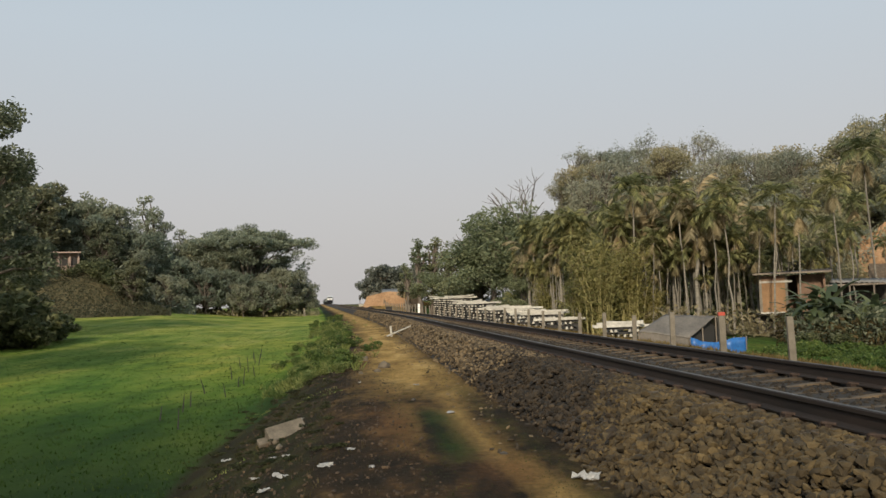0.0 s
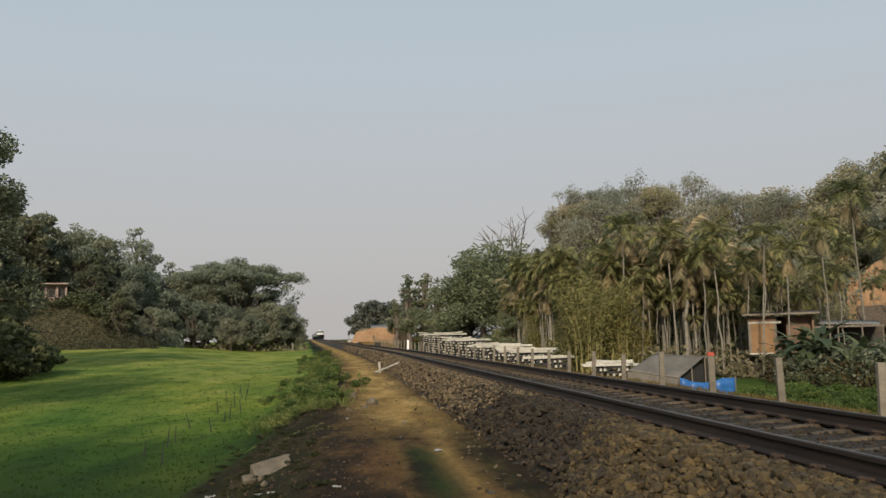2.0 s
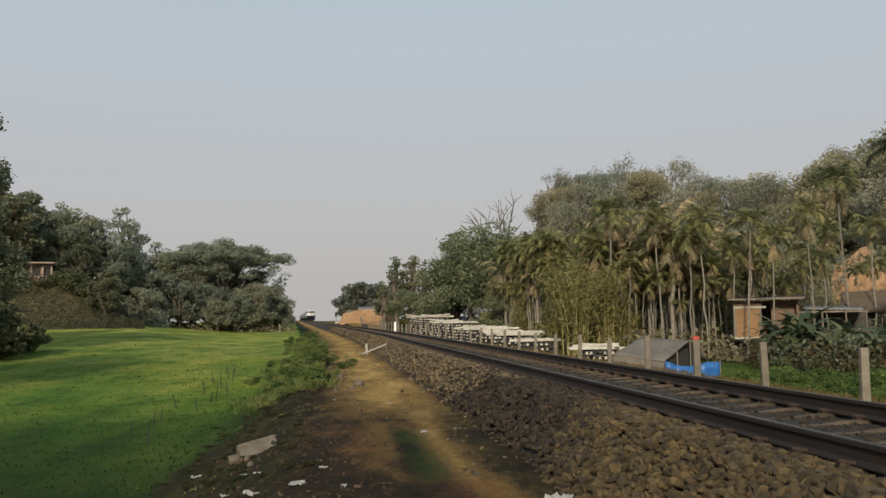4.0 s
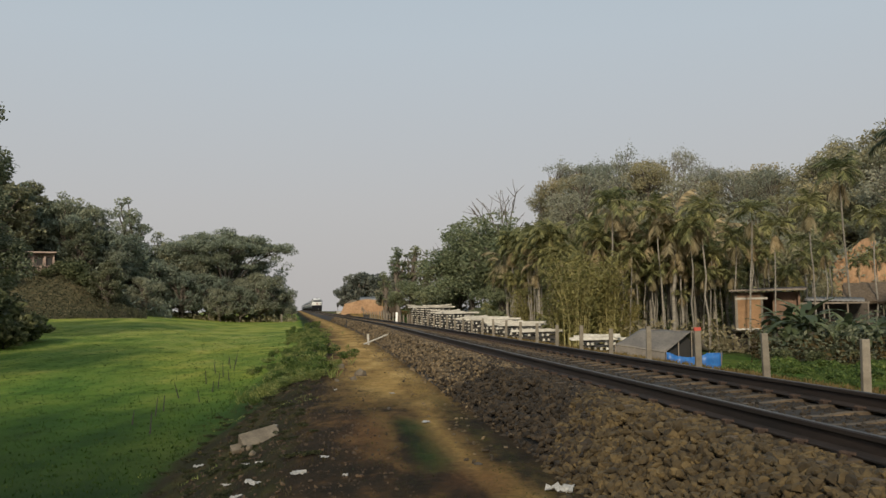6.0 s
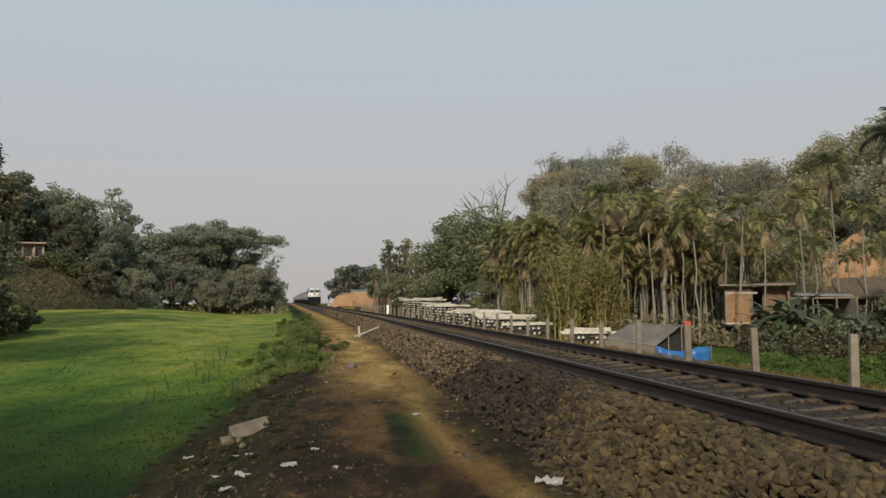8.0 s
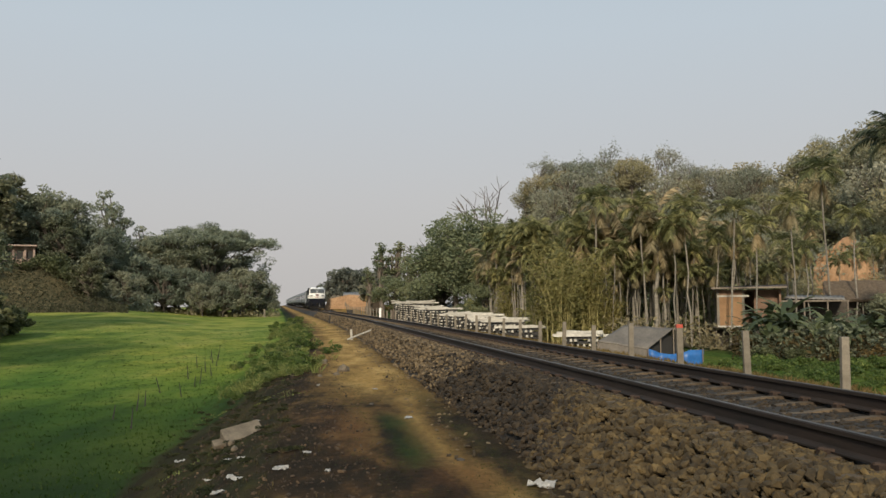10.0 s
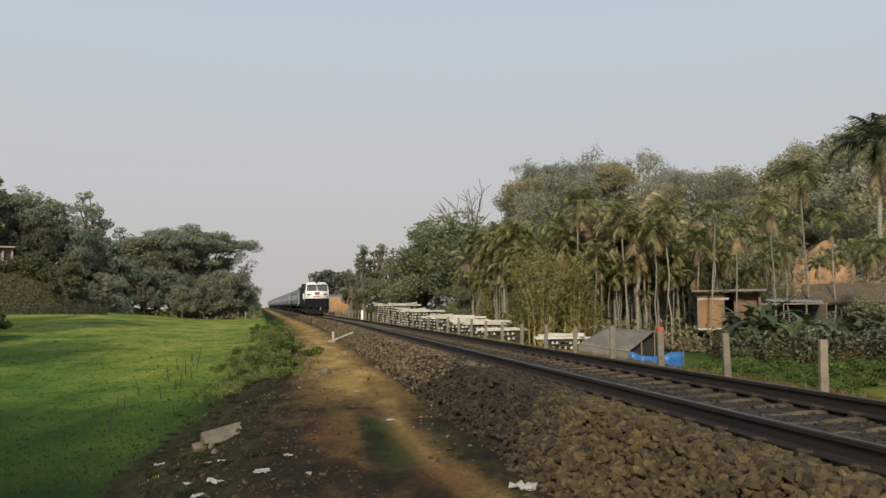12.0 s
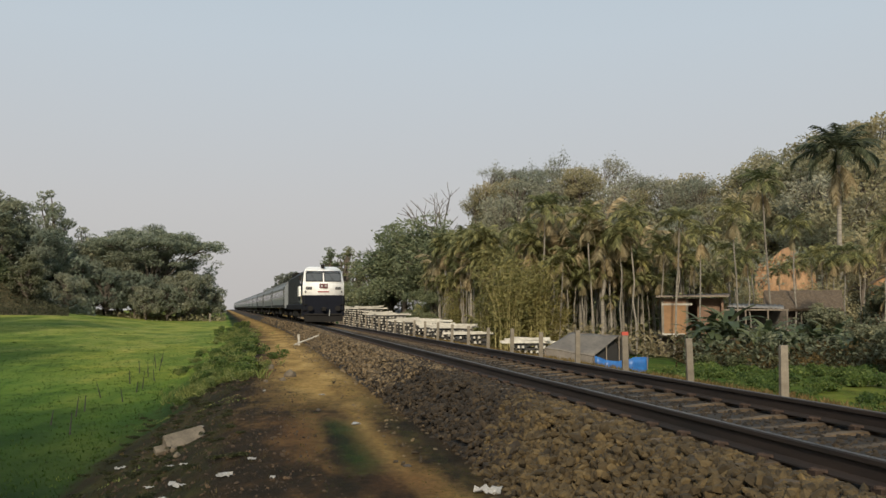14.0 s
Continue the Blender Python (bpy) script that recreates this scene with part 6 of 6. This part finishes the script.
def blades(name, seed, x, y, height, width, per, material, label, category="grass", lean=0.5):
    """Tufts of thin pointed blades at x, y."""
    rng = np.random.default_rng(seed)
    n = len(x) * per
    x, y = np.repeat(x, per) + rng.normal(0, 0.05, n), np.repeat(y, per) + rng.normal(0, 0.05, n)
    a = rng.uniform(0, 6.28, n)
    h = height * rng.uniform(0.4, 1.2, n)
    z = ground(x, y) - 0.01
    dx, dy = np.cos(a), np.sin(a)
    b = np.stack([x, y, z], 1)
    s = np.stack([-dy, dx, 0 * x], 1) * (width * rng.uniform(0.6, 1.3, n))[:, None]
    k = lean * rng.uniform(0.2, 1.2, n) * h
    tip = b + np.stack([dx * k, dy * k, h], 1)
    mid = b + np.stack([dx * k * 0.35, dy * k * 0.35, h * 0.6], 1)
    v = np.stack([b - s, b + s, mid + s * 0.7, tip, mid - s * 0.7], 1).reshape(-1, 3)
    o = np.arange(n)[:, None] * 5
    ob = fast_ob(name, v, np.concatenate([o, o + 1, o + 2, o + 3, o + 4], 1), material)
    return tagged(ob, label, category, kind="stuff")


rg = np.random.default_rng(140)
# meadow: shorter and sparser with distance
yy = 8 + 71 * rg.random(14000) ** 1.5
uu = -7.4 - 40 * rg.random(14000) ** 1.3 * (0.25 + yy / 70)
blades("meadow_grass", 141, line_x(yy) + uu, yy, 0.055, 0.012, 3, M_MEADOW, "short green meadow grass")
# bank beside the footpath
yy = 5 + 26 * rg.random(700) ** 1.2
uu = -4.6 - 3.1 * rg.random(700)
blades("bank_weeds", 144, line_x(yy) + uu, yy, 0.055, 0.006, 4, M_WITHERED, "dry brown weeds on the bank")
yy = 5 + 30 * rg.random(2400) ** 1.2
uu = -4.6 - 3.2 * rg.random(2400)
lump = wave(line_x(yy) + uu, yy, 1.2, 6) > 0.6
blades("bank_grass", 145, (line_x(yy) + uu)[lump], yy[lump], 0.05, 0.007, 6, M_WEED, "green weeds scattered on the bank")
yy = 5 + 16 * rg.random(1700) ** 1.2
uu = np.where(rg.random(1700) < 0.5, -2.9 + rg.normal(0, 0.18, 1700), -3.95 + rg.normal(0, 0.22, 1700))
blades("path_grass", 146, line_x(yy) + uu, yy, 0.02, 0.006, 5, M_TRODDEN, "short trampled grass on the footpath")
yy = 16 + 50 * rg.random(2200)
uu = 4.4 + 3.6 * rg.random(2200)
blades("far_verge_grass", 147, line_x(yy) + uu, yy, 0.22, 0.014, 5, M_STRAW, "dry grass along the far verge")
yy = 4.5 + 26 * rg.random(5200) ** 1.4
uu = -3.9 - 2.7 * rg.random(5200) ** 0.8
xx = line_x(yy) + uu
size = 0.006 + 0.022 * rg.random(5200) ** 4
ob = stone_cloud("earth_clods", np.stack([xx, yy, ground(xx, yy) + size * 0.3], 1), size, M_CLOD, None, 148)
tagged(ob, "small brown clods and pebbles strewn over the bank", "clods", kind="stuff")
yy = 21 + 60 * rg.random(2600) ** 1.5
uu = -5.9 + rg.normal(0, 0.65, 2600)
lump = wave(line_x(yy) + uu, yy, 2.0, 9) > 0.15
blades("bank_tall_grass", 149, (line_x(yy) + uu)[lump], yy[lump], 0.2, 0.006, 8, M_WEED, "tall green grass and weeds on the bank", "grass", 0.7)
# tall dry stalks standing at the meadow's edge
for k in range(16):
    y = 19 + k * 1.5 + rv.uniform(-0.6, 0.6)
    u = -8.3 - rv.random() * 1.1
    x = float(line_x(y)) + u
    t = thing("dry_stalk", pose(x, y, g(x, y), rv.uniform(-9, 9), rv.uniform(-14, 10), 0), "thin dark dry stalk at the meadow's edge", "stalk", "dry stalks")
    part("stem", rod((0, 0, -0.05), (0, 0, rv.uniform(0.3, 0.6)), 0.02, 0.009, 5), M_INSERT, t)

# low clumps out in the meadow
clump = bush(158, 0.26, 0.9, M_TUSSOCK, 520, 0.09, "low dark green clump in the meadow", "meadow clumps", "grass_clump")
for i in range(30):
    y = rv.uniform(42, 104)
    put(clump, [(float(line_x(y)) - rv.uniform(8, 12 + 0.42 * y), y, rv.uniform(0.25, 0.7), rv.uniform(0, 360))], USED)

# weeds and bushes down the bank
weed = [bush(150 + i, 0.85, 1.0, (M_WEED, M_WEED, M_WEED_DARK)[i], 820, 0.08, ("leafy green weed bush on the bank", "leafy green weed bush on the bank", "dark green weed bush on the bank")[i], "bank bushes", "weed_bush") for i in range(3)]
for i in range(112):
    y = 20.5 + 83 * rv.random() ** 1.5
    u = -5.6 + rv.uniform(-1.1, 1.0) if y < 32 else -6.2 + rv.uniform(-1.6, 1.5)
    x = float(line_x(y)) + u
    put(weed[i % 3], [(x, y, rv.uniform(0.35, 0.85) * (1 if y < 50 else 1.15), rv.uniform(0, 360))], USED)
for x, y, s in ((-3.6, 24.0, 0.9), (-4.1, 25.5, 1.1), (-3.6, 28.0, 1.05), (-2.5, 25.6, 0.62), (-2.6, 29.5, 0.75), (-4.3, 29.5, 1.2), (-3.6, 32.5, 1.1), (-3.1, 23.2, 0.5)):
    put(weed[int(y) % 3], [(x, y, s, y * 50)], USED)
M_BANKWEED = leafy("bank_weed_leaf", (0.014, 0.018, 0.008), (0.033, 0.040, 0.016), (0.085, 0.088, 0.034))
edge_weed = bush(157, 0.16, 0.6, M_BANKWEED, 520, 0.045, "dark low weeds at the foot of the bank", "bank tufts", "dark_weed")
for i in range(64):
    y = 7.5 + 15 * rv.random() ** 1.1
    x = float(line_x(y)) - rv.uniform(5.6, 7.3)
    put(edge_weed, [(x, y, rv.uniform(0.3, 0.65), rv.uniform(0, 360))], USED)
for i in range(70):
    y = 8.5 + 13 * rv.random()
    x = float(line_x(y)) - rv.uniform(4.9, 6.6)
    put(edge_weed, [(x, y, rv.uniform(0.25, 0.55), rv.uniform(0, 360))], USED)
dryw = bush(155, 0.5, 0.6, M_STRAW, 420, 0.06, "dry brown weed tuft on the bank", "bank tufts", "dry_tuft")
for i in range(20):
    y = 10 + 40 * rv.random() ** 1.4
    x = float(line_x(y)) - rv.uniform(4.9, 7.4)
    put(dryw, [(x, y, rv.uniform(0.2, 0.45), rv.uniform(0, 360))], USED)


def lump_mesh(name, seed, sx, sy, sz, material, rough=0.2):
    rng = np.random.default_rng(seed)
    bm = bmesh.new()
    bmesh.ops.create_icosphere(bm, subdivisions=2, radius=1.0)
    for v in bm.verts:
        v.co *= 1 + rng.uniform(-rough, rough)
        v.co.x, v.co.y, v.co.z = v.co.x * sx, v.co.y * sy, v.co.z * sz
    me = bpy.data.meshes.new(name)
    bm.to_mesh(me)
    bm.free()
    me.materials.append(material)
    return new(name, me)


def litter():
    # broken concrete slab sunk in the bank
    x, y = spot(-10.5, 12.7)
    s = thing("concrete_slab", pose(x, y, g(x, y) + 0.03, 8, 24, -62), "broken pale concrete slab half sunk in the bank", "slab")
    bm = box(0, 0, 0, 0.40, 0.56, 0.16, 0.02)
    for v in bm.verts:
        if v.co.y < -0.2:
            v.co.x *= 0.8
            v.co.z -= 0.02
    part("block", bm, M_ROCK, s)
    part("broken_end", box(0.02, -0.33, -0.06, 0.16, 0.2, 0.08, 0.02), M_ROCK, s)
    for a, d, sx, sz, nm, lab in ((-4.05, 21.5, 0.15, 0.13, "rock", "pale rock at the edge of the footpath"), (-4.5, 20.3, 0.08, 0.06, "rock", "small pale rock at the edge of the footpath"),
                                  (-5.6, 20.0, 0.06, 0.05, "rock", "small pale rock at the edge of the footpath"), (-11.2, 12.4, 0.07, 0.06, "rock", "small pale rock on the bank"),
                                  (-11.0, 11.6, 0.06, 0.05, "rock", "small pale rock on the bank"), (-5.3, 24.4, 0.12, 0.10, "rock", "pale rock at the edge of the footpath"),
                                  (3.6, 9.0, 0.045, 0.02, "dark_clod", "dark clod lying on the footpath"), (-2.2, 14.2, 0.05, 0.03, "dark_clod", "dark clod lying on the footpath")):
        x, y = spot(a, d)
        ob = lump_mesh(nm, int(abs(a) * 100), sx, sx * 0.8, sz, M_ROCK if nm == "rock" else M_DARKWALL)
        ob.matrix_world = pose(x, y, g(x, y) + sz * 0.3, 0, 0, a * 40)
        tagged(ob, lab, "rock" if nm == "rock" else "clod", "stones on the ground")
    # scraps of thin white plastic
    rnd = random.Random(21)
    spots = [(8.9, 7.7, 0.15), (-8.1, 8.9, 0.10), (-11.0, 9.2, 0.11), (-12.6, 10.0, 0.08), (-14.3, 13.6, 0.10), (-9.6, 13.9, 0.07), (-6.4, 9.6, 0.06), (-5.1, 8.6, 0.06), (-11.4, 11.0, 0.07),
             (-10.6, 10.6, 0.06), (0.2, 12.3, 0.09), (-12.0, 8.7, 0.09), (-2.0, 16.6, 0.07), (-5.7, 17.5, 0.07)]
    for i, (a, d, s) in enumerate(spots):
        x, y = spot(a, d)
        s *= 0.72
        bm = bmesh.new()
        bmesh.ops.create_grid(bm, x_segments=5, y_segments=4, size=1.0)
        for v in bm.verts:
            v.co.z = 0.22 + 0.28 * rnd.uniform(-1, 1)
            v.co.x *= rnd.uniform(0.8, 1.2)
            v.co.y *= 0.6 * rnd.uniform(0.7, 1.2)
        t = thing("plastic_scrap", pose(x, y, g(x, y) + 0.01, rnd.uniform(-6, 6), rnd.uniform(-6, 6), rnd.uniform(0, 360)) @ Matrix.Diagonal((s, s, s, 1)),
                  "crumpled scrap of white plastic on the ground", "litter", "scattered litter")
        ob = part("sheet", bm, M_PLASTIC, t)
        ob.modifiers.new("thickness", "SOLIDIFY").thickness = 0.05


litter()


def motions():
    for ob, behind, length in TRAIN:
        walk(ob, [(t, vehicle_pose(train_front(t) + behind, length)) for t in [k * 0.5 for k in range(29)]])


motions()
